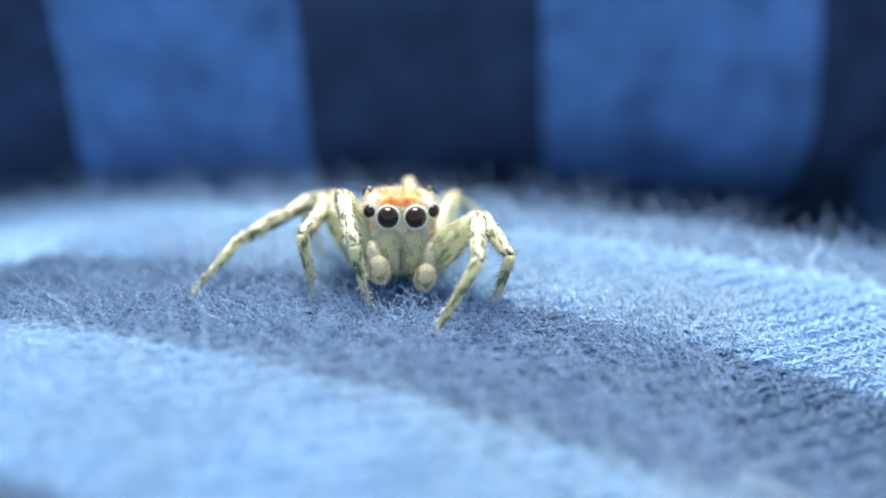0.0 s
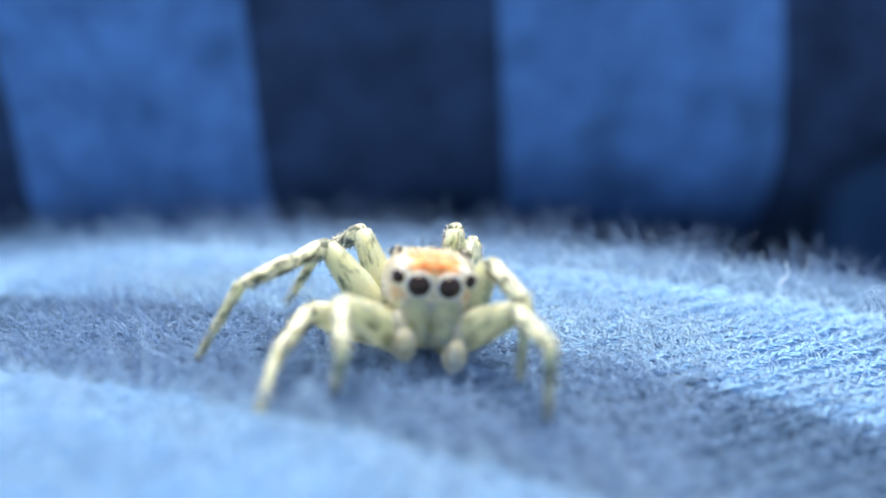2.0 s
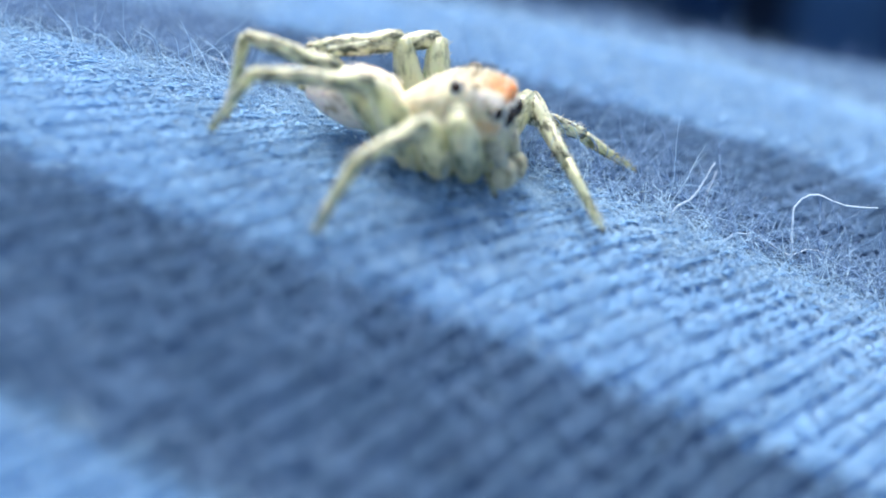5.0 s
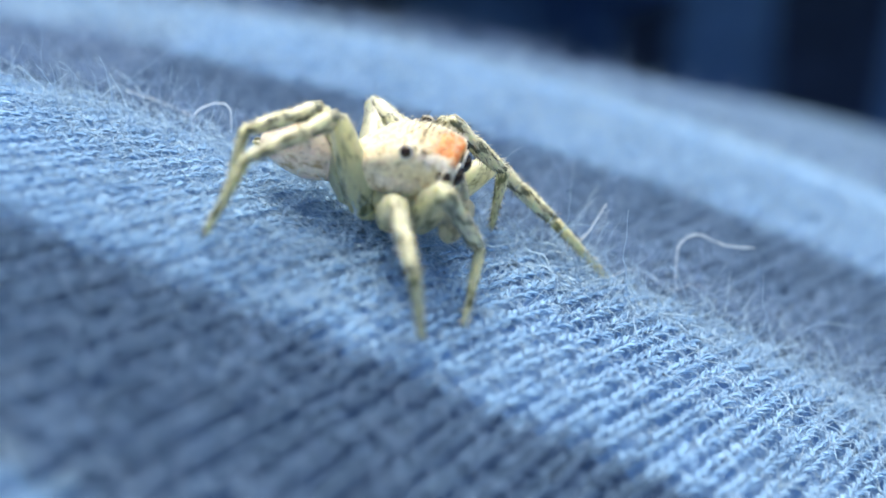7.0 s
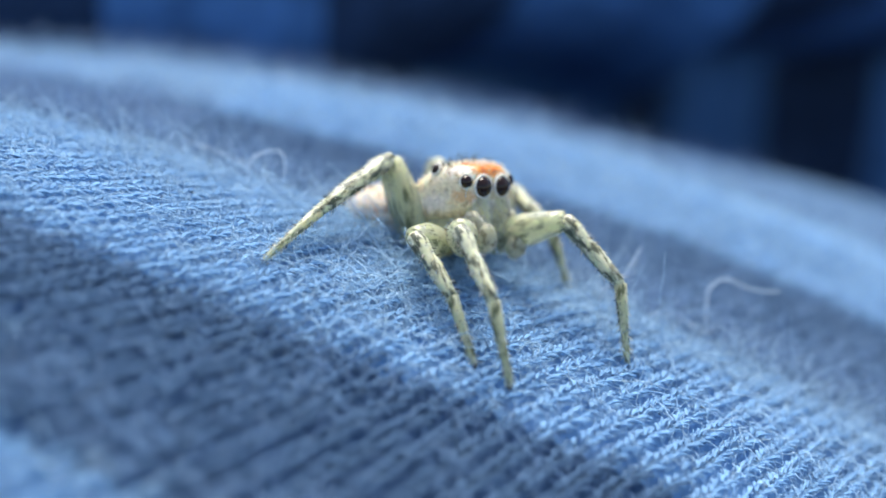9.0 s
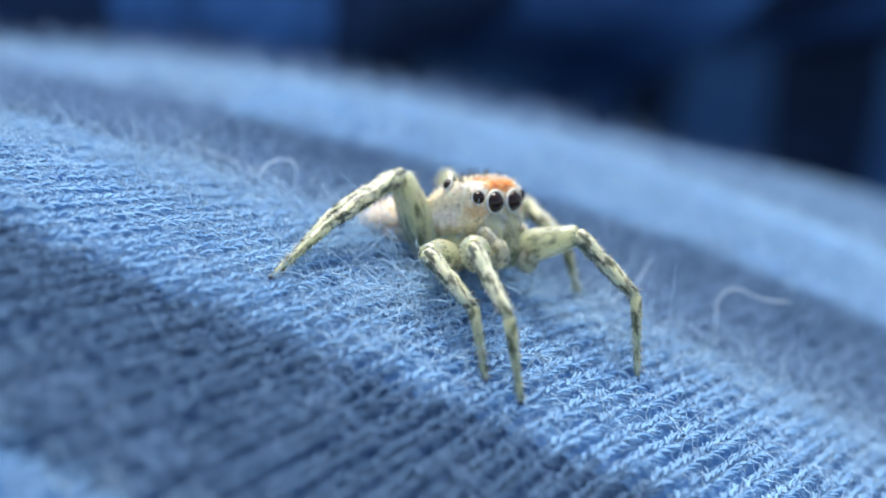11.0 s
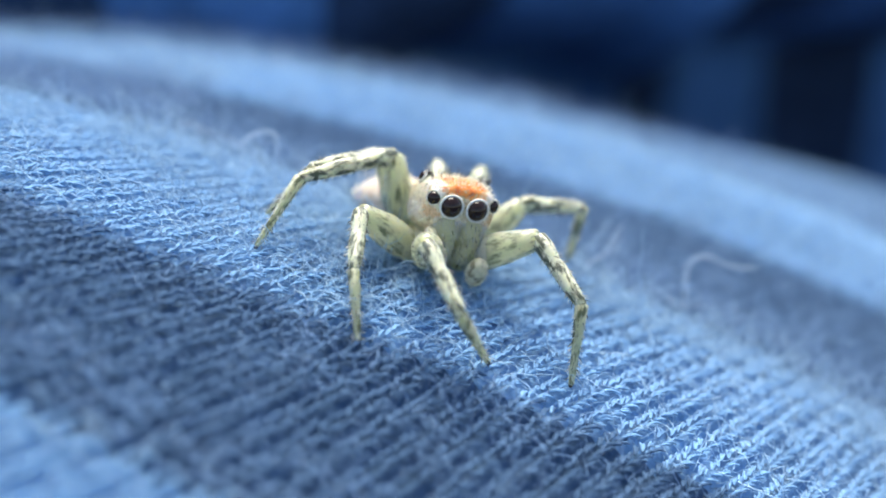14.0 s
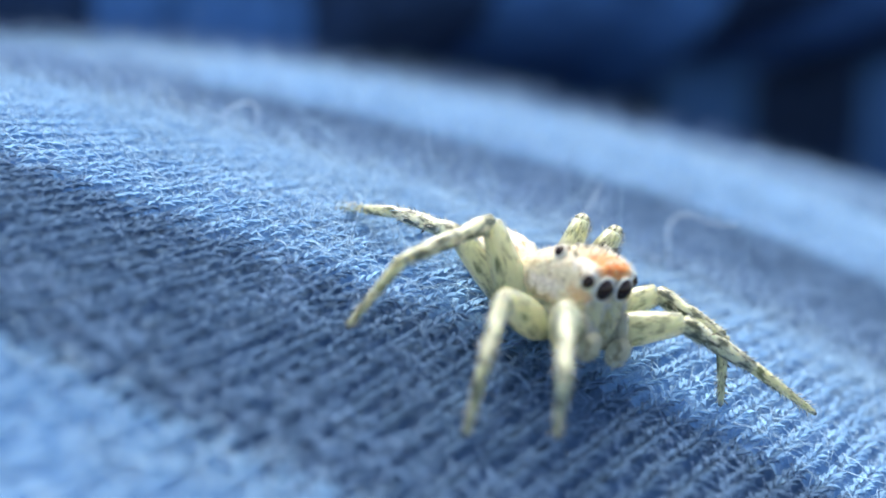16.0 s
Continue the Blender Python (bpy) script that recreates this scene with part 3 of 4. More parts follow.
def hair(bm, root, way, length, radius, slot=0, droop=0.25):
    """A tapering bristle in two steps, in millimetres."""
    root, way = Vector(root), Vector(way).normalized()
    side = way.orthogonal().normalized()
    other = way.cross(side)
    mid = root + way * length * 0.55
    tip = root + way * length + Vector((0, 0, -droop * length))
    loops = []
    for p, r in ((root, radius), (mid, radius * 0.75)):
        loops.append([bm.verts.new((p + side * r * math.cos(a) + other * r * math.sin(a)) * MM) for a in (0, 2.1, 4.2)])
    end = bm.verts.new(tip * MM)
    for j in range(3):
        f = bm.faces.new((loops[0][j], loops[0][(j + 1) % 3], loops[1][(j + 1) % 3], loops[1][j]))
        f.material_index = slot
        f = bm.faces.new((loops[1][j], loops[1][(j + 1) % 3], end))
        f.material_index = slot


spider = tagged(new("jumping_spider"), "pale translucent jumping spider with an orange forehead and black eyes", "spider")
spider.empty_display_size = 0.001
dice = random.Random(11)

# carapace
bm = bmesh.new()
CARAPACE = [(1.32, 0.80, 2.05, 3.08), (1.28, 0.97, 1.92, 3.20), (1.14, 1.05, 1.8, 3.29), (0.8, 1.10, 1.64, 3.37), (0.4, 1.13, 1.54, 3.39),
            (0.0, 1.19, 1.48, 3.36), (-0.4, 1.24, 1.44, 3.22), (-0.8, 1.23, 1.42, 3.0), (-1.2, 1.12, 1.42, 2.72), (-1.55, 0.9, 1.46, 2.42), (-1.8, 0.55, 1.52, 2.16), (-1.92, 0.22, 1.6, 1.98)]
loft(bm, along_y(CARAPACE), 44, 3.3, 0, 0.02)
part("carapace", bm, [HEAD], spider, "cream carapace with an orange patch on the forehead")


def carapace_top(x, y):
    for (y0, w0, l0, t0), (y1, w1, l1, t1) in zip(CARAPACE, CARAPACE[1:]):
        if y1 <= y <= y0:
            k = (y0 - y) / (y0 - y1)
            w, lo, t = w0 + k * (w1 - w0), l0 + k * (l1 - l0), t0 + k * (t1 - t0)
            s = max(0.0, 1 - abs(x / w) ** 3.3) ** (1 / 3.3)
            return (lo + t) / 2 + s * (t - lo) / 2
    return 3.0


# pale and dark bristles of the head
bm = bmesh.new()
for _ in range(620):
    x, y = dice.uniform(-0.98, 0.98), dice.uniform(-1.2, 1.2)
    z = carapace_top(x, y)
    way = (x * 0.5 + dice.uniform(-0.4, 0.4), dice.uniform(0.1, 0.9), 0.8)
    hair(bm, (x, y, z - 0.01), way, dice.uniform(0.10, 0.24), 0.010, 0)
for _ in range(46):
    x, y = dice.uniform(-0.9, 0.9), dice.uniform(-0.4, 1.15)
    z = carapace_top(x, y)
    hair(bm, (x, y, z - 0.01), (x * 0.5 + dice.uniform(-0.3, 0.3), dice.uniform(0.0, 0.7), 1), dice.uniform(0.28, 0.55), 0.011, 1, 0.1)
for _ in range(240):  # pale hair hanging below the main eyes
    x = dice.uniform(-0.85, 0.85)
    hair(bm, (x, 1.26 + dice.uniform(-0.03, 0.05), dice.uniform(2.02, 2.3)), (x * 0.25 + dice.uniform(-0.25, 0.25), 0.7, -0.8), dice.uniform(0.14, 0.30), 0.011, 0, 0.2)
for _ in range(170):  # white scales beside the forehead and on the flanks
    s, y = dice.choice((-1, 1)), dice.uniform(-1.2, 1.1)
    z = dice.uniform(1.8, 3.1)
    x = 1.1 if y > 0.2 else 1.2 - 0.25 * max(0, -0.6 - y)
    hair(bm, (s * (x - 0.04), y, z), (s * 0.8, dice.uniform(0.1, 0.8), dice.uniform(-0.6, 0.2)), dice.uniform(0.12, 0.24), 0.012, 0 if dice.random() < 0.8 else 1, 0.2)
for s in (1, -1):  # dark brows over the rear eyes
    for _ in range(16):
        hair(bm, (s * dice.uniform(0.78, 0.98), dice.uniform(-0.25, 0.45), 3.27), (s * 0.6, dice.uniform(-0.2, 0.8), 0.9), dice.uniform(0.18, 0.38), 0.014, 1, 0.1)
part("head_bristles", bm, [RIM, BRISTLE], spider, "fine pale and dark bristles")

# eyes, each with its pale rim
EYES = [((s * 0.415, 1.27, 2.62), (s * 0.07, 1, -0.03), 0.35, 1.0) for s in (1, -1)]
EYES += [((s * 0.94, 1.13, 2.78), (s * 0.45, 1, 0.05), 0.225, 1.0) for s in (1, -1)]
EYES += [((s * 1.0, 0.52, 3.02), (s, 0.3, 0.4), 0.06, 1.0) for s in (1, -1)]
EYES += [((s * 0.97, -0.05, 3.16), (s, -0.1, 0.5), 0.19, 1.0) for s in (1, -1)]
for at, facing, r, bulge in EYES:
    bm = bmesh.new()
    ball(bm, at, r, (1, 1, 1), 0, 28, 18)
    eye = part("eye", bm, [EYE], spider, "glossy black eye")
    if r > 0.1:
        bm = bmesh.new()
        d = Vector(facing).normalized()
        ring(bm, Vector(at) + d * r * 0.32, d, r * 1.0, 0.041 if r > 0.3 else 0.034)
        part("eye_rim", bm, [WHITE_SCALES], eye, "pale ring of scales")
    if r > 0.3:
        # pale lashes round the main eyes
        bm = bmesh.new()
        q = Vector(facing).to_track_quat("Z", "Y").to_matrix()
        for k in range(60):
            a = 2 * math.pi * k / 60
            p = Vector(at) + q @ Vector((math.cos(a) * r * 1.07, math.sin(a) * r * 1.07, r * 0.15))
            hair(bm, p, q @ Vector((math.cos(a) * 0.5, math.sin(a) * 0.5, 0.8)), dice.uniform(0.06, 0.13), 0.008, 0, 0)
        part("eye_lashes", bm, [WHITE_SCALES], eye)

# jaws
for s in (1, -1):
    bm = bmesh.new()
    rings = [((s * x * MM, y * MM, z * MM), (1, 0, 0), (0, 1, 0.1), w * MM, d * MM) for x, y, z, w, d in
             ((0.38, 1.0, 2.4, 0.34, 0.26), (0.42, 1.08, 2.1, 0.44, 0.34), (0.42, 1.14, 1.75, 0.44, 0.35), (0.40, 1.18, 1.35, 0.39, 0.31), (0.36, 1.16, 1.0, 0.29, 0.23), (0.3, 1.13, 0.82, 0.14, 0.1))]
    loft(bm, rings, 18, 2.0, 0, 0.03)
    for _ in range(150):
        z = dice.uniform(0.95, 2.2)
        x = dice.uniform(0.02, 0.8)
        hair(bm, (s * x, 1.14 + 0.34 * math.sqrt(max(0.0, 1 - ((x - 0.41) / 0.45) ** 2)) * (1.0 if z > 1.2 else 0.7), z), (s * (x - 0.4) + dice.uniform(-0.2, 0.2), 0.6, -0.9), dice.uniform(0.08, 0.2), 0.009, 1 if dice.random() < 0.85 else 2, 0.1)
    jaw = part("jaw", bm, [BELLY, RIM, BRISTLE], spider, "pale yellow-green jaw with fine white hair")
    bm = bmesh.new()
    hair(bm, (s * 0.28, 1.17, 0.88), (-s * 0.25, 0.1, -1), 0.2, 0.045, 0, 0)
    part("fang", bm, [CLAW], jaw, "dark fang")

# underside and waist
bm = bmesh.new()
loft(bm, along_y([(1.0, 0.5, 0.9, 1.8), (0.7, 0.9, 0.66, 1.9), (0.1, 1.1, 0.55, 1.95), (-0.6, 1.14, 0.55, 1.95), (-1.2, 0.96, 0.72, 1.9), (-1.6, 0.55, 1.1, 1.9), (-1.85, 0.2, 1.45, 1.85)]), 24)
part("underside", bm, [BELLY], spider, "pale greenish underside and waist")

# hip joints: pale lobes round the underside, one for each leg
for x, y, z, ln, ang in ((0.50, 0.60, 0.86, 0.44, 48), (0.72, -0.04, 0.80, 0.46, 8), (0.74, -0.70, 0.80, 0.46, -28), (0.58, -1.16, 0.88, 0.44, -58)):
    for s in (1, -1):
        bm = bmesh.new()
        ball(bm, (s * x, y, z), ln, (1.15, 0.78, 0.8), 0, 18, 12, Matrix.Rotation(radians(s * ang), 4, "Z"))
        for _ in range(24):
            d = Vector((dice.gauss(0, 1), dice.gauss(0, 1), -abs(dice.gauss(0, 1)))).normalized()
            hair(bm, (s * x + d.x * ln * 0.8, y + d.y * ln * 0.75, z + d.z * ln * 0.75), d + Vector((s * 0.6, 0, 0)), dice.uniform(0.08, 0.18), 0.007, 1, 0.1)
        part("hip_joint", bm, [BELLY, RIM], spider, "pale yellow-green lobe at the base of a leg")

# abdomen
bm = bmesh.new()
loft(bm, along_y([(-1.55, 0.22, 1.45, 1.95), (-1.75, 0.55, 1.2, 2.3), (-2.1, 0.80, 1.0, 2.6), (-2.6, 0.93, 0.9, 2.75), (-3.1, 0.92, 0.9, 2.72),
                  (-3.6, 0.78, 1.0, 2.55), (-4.0, 0.56, 1.15, 2.3), (-4.3, 0.34, 1.35, 2.08), (-4.5, 0.2, 1.45, 1.95)]), 32, 2.0, 0, 0.05)
abdomen = part("abdomen", bm, [ABDOMEN], spider, "cream abdomen with faint brown mottling")
bm = bmesh.new()
for s in (1, -1):
    loft(bm, [((s * 0.08 * MM, y * MM, 1.68 * MM), (1, 0, 0), (0, 0, 1), w * MM, w * MM) for y, w in ((-4.42, 0.09), (-4.6, 0.08), (-4.75, 0.05))], 10)
part("spinneret", bm, [LEG], abdomen)
bm = bmesh.new()
for _ in range(260):
    y = dice.uniform(-4.2, -1.8)
    a = dice.uniform(0.1, math.pi - 0.1)
    w = 0.93 * math.sqrt(max(0.05, 1 - ((y + 2.9) / 1.75) ** 2))
    root = (math.cos(a) * w, y, 1.82 + math.sin(a) * w * 0.98)
    hair(bm, root, (math.cos(a) * 0.5, -1, math.sin(a) * 0.5), dice.uniform(0.12, 0.26), 0.009, 0 if dice.random() < 0.75 else 1)
part("abdomen_bristles", bm, [RIM, BRISTLE], abdomen)


def limb(bm, stations, dent=0.05, sides=14):
    """A limb along +y through stations of y, radius, sag."""
    loft(bm, [((0, y * MM, z * MM), (1, 0, 0), (0, 0, 1), r * MM, r * 1.08 * MM) for y, r, z in stations], sides, 2.0, 0, dent)


def limb_hairs(bm, length, r, n, long, dark):
    for _ in range(n):
        y = dice.uniform(0.08, 0.97) * length
        a = dice.uniform(0, 2 * math.pi)
        rr = r * (1 - 0.25 * y / length)
        hair(bm, (math.cos(a) * rr, y, math.sin(a) * rr), (math.cos(a), 0.9, math.sin(a)), dice.uniform(0.5, 1) * long, 0.010, 1 if dice.random() < dark else 2, 0.0)


# feelers with their rounded pale ends
FEELERS = []
for s in (1, -1):
    palp = new("feeler")
    palp.parent = spider
    FEELERS.append(palp)
    bends = [Vector((s * 0.66, 0.95, 1.35)), Vector((s * 0.90, 1.32, 1.78)), Vector((s * 0.80, 1.62, 1.35 if s > 0 else 1.12))]
    for (p, q), (r0, r1), nm in zip(zip(bends, bends[1:]), ((0.15, 0.17), (0.17, 0.18)), ("feeler_thigh", "feeler_shank")):
        bm = bmesh.new()
        ln = (q - p).length
        limb(bm, [(-0.06, r0 * 0.6, 0), (0, r0, 0), (ln * 0.5, max(r0, r1) * 1.05, 0), (ln, r1, 0), (ln + 0.06, r1 * 0.6, 0)])
        limb_hairs(bm, ln, r0, 150, 0.20, 0.06)
        ob = part(nm, bm, [PALP, BRISTLE, RIM], palp)
        ob.matrix_basis = Matrix.Translation(p * MM) @ (q - p).to_track_quat("Y", "Z").to_matrix().to_4x4()
    bm = bmesh.new()
    ball(bm, (0, 0, 0), 0.36, (0.92, 0.95, 1.3), 0, 24, 16)
    for _ in range(170):
        d = Vector((dice.gauss(0, 1), dice.gauss(0, 1), dice.gauss(0, 1))).normalized()
        hair(bm, (d.x * 0.32, d.y * 0.33, d.z * 0.46), d + Vector((0, 0.1, -1.1)), dice.uniform(0.07, 0.15), 0.007, 2, 0)
    tip = part("feeler_tip", bm, [PALP, BRISTLE, RIM], palp, "rounded translucent white tip")
    tip.matrix_basis = pose(s * 0.70 * MM, 1.72 * MM, (1.05 if s > 0 else 0.8) * MM, -10, s * 8, 0)

# legs: thigh, shank and foot of each
LEGS = {"1": ((0.62, 0.72, 0.86), 2.63, 2.60, 2.50, 0.45, 22), "2": ((0.92, -0.05, 0.82), 2.46, 2.27, 2.13, 0.44, 34),
        "3": ((1.00, -0.85, 0.84), 2.84, 3.20, 2.50, 0.42, 70), "4": ((0.80, -1.35, 0.92), 2.70, 2.70, 2.40, 0.40, 66)}
LEG_PARTS = {}
for key, (hip, a, b, c, r, up) in LEGS.items():
    for s, side in ((1, "R"), (-1, "L")):
        leg = new("leg")
        leg.parent = spider
        bm = bmesh.new()
        limb(bm, [(-0.14, r * 0.5, 0), (0, r * 0.86, 0), (a * 0.2, r * 1.08, 0.03), (a * 0.5, r * 1.08, 0.05), (a * 0.82, r * 0.84, 0.02), (a, r * 0.66, 0), (a + 0.07, r * 0.35, 0)], 0.05, 18)
        limb_hairs(bm, a, r * 0.95, 120, 0.24, 0.35)
        thigh = part("thigh", bm, [FEMUR, BRISTLE, RIM], leg, "thick translucent greenish thigh")
        bm = bmesh.new()
        q = 0.265 if key in "12" else 0.25
        limb(bm, [(-0.1, q * 0.5, 0), (0, q * 0.98, 0), (b * 0.14, q * 1.06, 0.02), (b * 0.30, q * 0.92, 0), (b * 0.36, q * 0.8, 0), (b * 0.5, q * 0.94, 0.02), (b * 0.8, q * 0.82, 0), (b, q * 0.6, 0), (b + 0.05, q * 0.3, 0)], 0.08, 16)
        limb_hairs(bm, b, q * 0.9, 200, 0.27, 0.5)
        shank = part("shank", bm, [LEG, BRISTLE, RIM], leg, "pale shank mottled with dark scales")
        bm = bmesh.new()
        q = 0.185 if key in "12" else 0.172
        limb(bm, [(-0.06, q * 0.5, 0), (0, q, 0), (c * 0.3, q * 0.86, 0), (c * 0.58, q * 0.66, 0), (c * 0.62, q * 0.58, 0), (c * 0.8, q * 0.62, 0), (c * 0.97, q * 0.42, 0), (c, q * 0.2, 0)], 0.08, 14)
        limb_hairs(bm, c, q * 0.85, 170, 0.2, 0.4)
        foot = part("foot", bm, [TARSUS, BRISTLE, RIM], leg, "slender pale foot")
        # the dark claw tuft moves with its foot as part of the same mesh
        tuft = bmesh.new()
        tuft.from_mesh(foot.data)
        ball(tuft, (0, c * 0.985, -0.01), 0.075, (0.9, 1.2, 0.9), 3, 10, 8)
        tuft.to_mesh(foot.data)
        foot.data.materials.append(CLAW)
        foot.data.polygons.foreach_set("use_smooth", np.full(len(foot.data.polygons), True))
        tuft.free()
        LEG_PARTS[side + key] = (Vector((s * hip[0], hip[1], hip[2])), a, b, c, up, thigh, shank, foot)


# ---- how the spider goes ----
BODY = (  # seconds, place, heading, pitch, lean
    (0, -10.36, 7.71, 1.88, 206.4, 11.55, -5.2),
    (0.5, -10.37, 8.37, 1.83, 215.17, 7.68, -7.34),
    (0.7, -10.54, 8.42, 1.82, 222.85, 5.86, -8.56),
    (1, -10.3, 7.84, 1.96, 220.09, 9.34, -9.81),
    (1.3, -10.49, 8.34, 1.93, 204.99, 9.71, -6.12),
    (1.5, -10.47, 7.77, 2.05, 202.83, 9.23, -7.22),
    (1.8, -9.27, 6.59, 1.99, 201.46, 8.12, -8.64),
    (2, -8.43, 6.27, 1.87, 206.82, 6.97, -11.1),
    (2.2, -7.57, 5.33, 1.89, 213.66, 3.95, -13.32),
    (2.5, -6.84, 3.7, 1.9, 217.06, 1.03, -14.95),
    (2.8, -6.16, 2.4, 1.93, 223.33, -3.76, -17.03),
    (3, -5.2, 1.73, 1.78, 219.47, -5.28, -17.1),
    (3.2, -4.38, 0.9, 1.59, 222.59, -9.44, -15.87),
    (3.5, -4.31, 0.86, 1.58, 219.23, -9.09, -14.9),
    (3.7, -3.58, 0.2, 1.38, 215.76, -11.2, -13.93),
    (4, -1.49, -0.63, 0.64, 224.76, -6.62, -11.35),
    (4.2, -0.63, -0.32, 0.41, 236.56, -3.76, -11.9),
    (4.4, 0.11, -0.27, 0.11, 244.53, -4.13, -8.81),
    (4.5, 1.21, 0.1, -0.23, 243.7, -8.86, -9.6),
    (4.7, 2.69, 1.01, -0.46, 266.1, -13.79, -1.13),
    (6.8, 3.73, 1.13, -0.57, 261.81, -16.21, 8.87),
    (7, 3.75, 1.01, -0.56, 263.25, -16.24, 10.16),
    (7.5, 3.94, 0.83, -0.56, 254.4, -13.76, 8.61),
    (8.2, 3.9, 1.18, -0.49, 254.26, -14.18, 7.31),
    (8.5, 4.08, 1.17, -0.81, 232.97, 9.32, -9.76),
    (9, 4.07, 1.48, -0.76, 232.81, 11.02, -8.61),
    (11.5, 4.12, 1.32, -0.82, 233.6, 11.8, -8.49),
    (12, 4.14, 0.53, -0.99, 213.92, 5.92, -4.73),
    (12.5, 3.95, 0.18, -1.06, 205.64, 1.14, -11.98),
    (14.5, 3.92, 0.16, -1.08, 204.12, 2.37, -12.89),
    (15.3, 3.92, 0.16, -1.08, 204.12, 2.37, -12.89),
    (15.5, 4.42, -0.25, -1.26, 202.96, 3.74, -6.86),
    (15.7, 5.02, -0.61, -1.5, 192.75, -10.7, -15.19),
    (15.8, 5.6, -1.09, -1.84, 201.2, -18.41, -15.9),
    (16, 6.94, -2.26, -2.82, 226.43, -12.21, -11.83),
)
SWING = (  # seconds, abdomen's turn to the side and up
    (0, 0, -6),
    (2, 0, -8),
    (2.8, 0, -20),
    (3.7, 0, -18),
    (4.4, 0, 0),
    (6.8, 6, -6),
    (8.2, 12, -8),
    (8.5, 26, 0),
    (9, 26, 2),
    (11.5, 26, 2),
    (12, 32, 0),
    (12.5, 42, 0),
    (15.3, 39, -3),
    (15.5, 20, -3),
    (16, 3, -3),
)
STEPS = {}
STEPS["L1"] = (  # seconds, place of the foot, lift
    (0, -8.7, 5.51, 0.04),
    (0.5, -7.74, 7.76, 0.24),
    (0.7, -6.35, 6.36, 0),
    (1, -6.63, 7.22, 0),
    (1.3, -8.33, 9.46, 0.68),
    (1.5, -7.47, 5.84, 0),
    (1.8, -5.48, 5.39, 0),
    (2, -5.54, 4.74, 0),
    (2.2, -3.9, 5.05, 0),
    (2.5, -2.34, 2.86, 0),
    (2.8, -2.47, 1.89, 0),
    (3, -1.57, 1.76, 0),
    (3.2, -0.8, -0.03, 0),
    (3.5, -1.11, -0.91, 0),
    (3.7, -0.94, -0.58, 0),
    (4, 2.07, 0.15, 0),
    (4.2, 2.38, -0.67, 0),
    (4.5, 3.38, 0.11, 0.03),
    (4.7, 5.73, -0.01, 0),
    (6.8, 8.07, 2.24, 0),
    (8.2, 8.07, 2.24, 0),
    (8.5, 7.67, 0.56, 0),
    (9, 7.63, 0.18, 0),
    (11.5, 7.63, 0.18, 0),
    (12, 7.17, 0.93, 0),
    (12.5, 6.94, -1.71, 0),
    (14.5, 6.95, -1.8, 0),
    (15.3, 6.95, -1.8, 0),
    (15.5, 6.79, -1.5, 0.01),
    (15.7, 8.24, -3.18, 0),
    (15.8, 8.11, -3.12, 0),
    (16, 12.34, -1.53, 0.69),
)
STEPS["L2"] = (  # seconds, place of the foot, lift
    (0, -8.17, 7.36, 0),
    (0.5, -8.16, 7.53, 0),
    (0.7, -8.07, 7.3, 0),
    (1, -8.22, 7.53, 0),
    (1.3, -8.23, 7.73, 0),
    (1.5, -7.03, 7.09, 0),
    (1.8, -7.03, 6.2, 0),
    (2.5, -4.08, 3.3, 0),
    (2.8, -2.75, 3.42, 0),
    (3, -2.49, 1.63, 0),
    (3.2, -0.61, 2.46, 0),
    (3.5, -0.27, -0.28, 0),
    (3.7, 0.77, -0.43, 0),
    (4, 2.53, 1.73, 0),
    (4.2, 3.05, 0.71, 0),
    (4.4, 3.07, 0.63, 0),
    (4.7, 6.26, 4.19, 0),
    (7.5, 5.41, 1.51, 0),
    (8.5, 6.24, 2.66, 0),
    (9, 6.37, 2.39, 0),
    (11.5, 6.37, 2.39, 0),
    (12, 7.23, 2.76, 1.05),
    (12.5, 5.98, 0.25, 0),
    (14.5, 6.94, 2.74, 0.01),
    (15.3, 6.94, 2.74, 0.01),
    (15.5, 7.38, 2.63, 1.41),
    (15.7, 8.43, 0.34, 0),
    (15.8, 9.91, -0.61, 1.46),
    (16, 10.25, -1.87, 0.1),
)
STEPS["L3"] = (  # seconds, place of the foot, lift
    (0, -9.97, 10.39, 0),
    (1.5, -9.97, 10.39, 0),
    (2, -8.26, 8.57, 0),
    (2.5, -5.41, 5.42, 0.16),
    (3, -4.54, 4.62, 0),
    (3.5, -2.66, 2.67, 0),
    (4, -0.48, 1.29, 0),
    (4.5, 0.93, 1.95, 0),
    (6.8, 3.26, 2.48, 0.68),
    (8.2, 3.26, 2.48, 0.68),
    (8.5, 3.5, 3.37, 0),
    (9, 3.4, 3.66, 0),
    (11.5, 3.4, 3.66, 0),
    (12, 4.41, 2.53, 0),
    (12.5, 4.57, 2.43, 0),
    (14.5, 4.41, 2.36, 0),
    (15.3, 4.41, 2.36, 0),
    (15.5, 5.36, 2.12, 0),
    (16, 7.7, -0.24, 0),
)
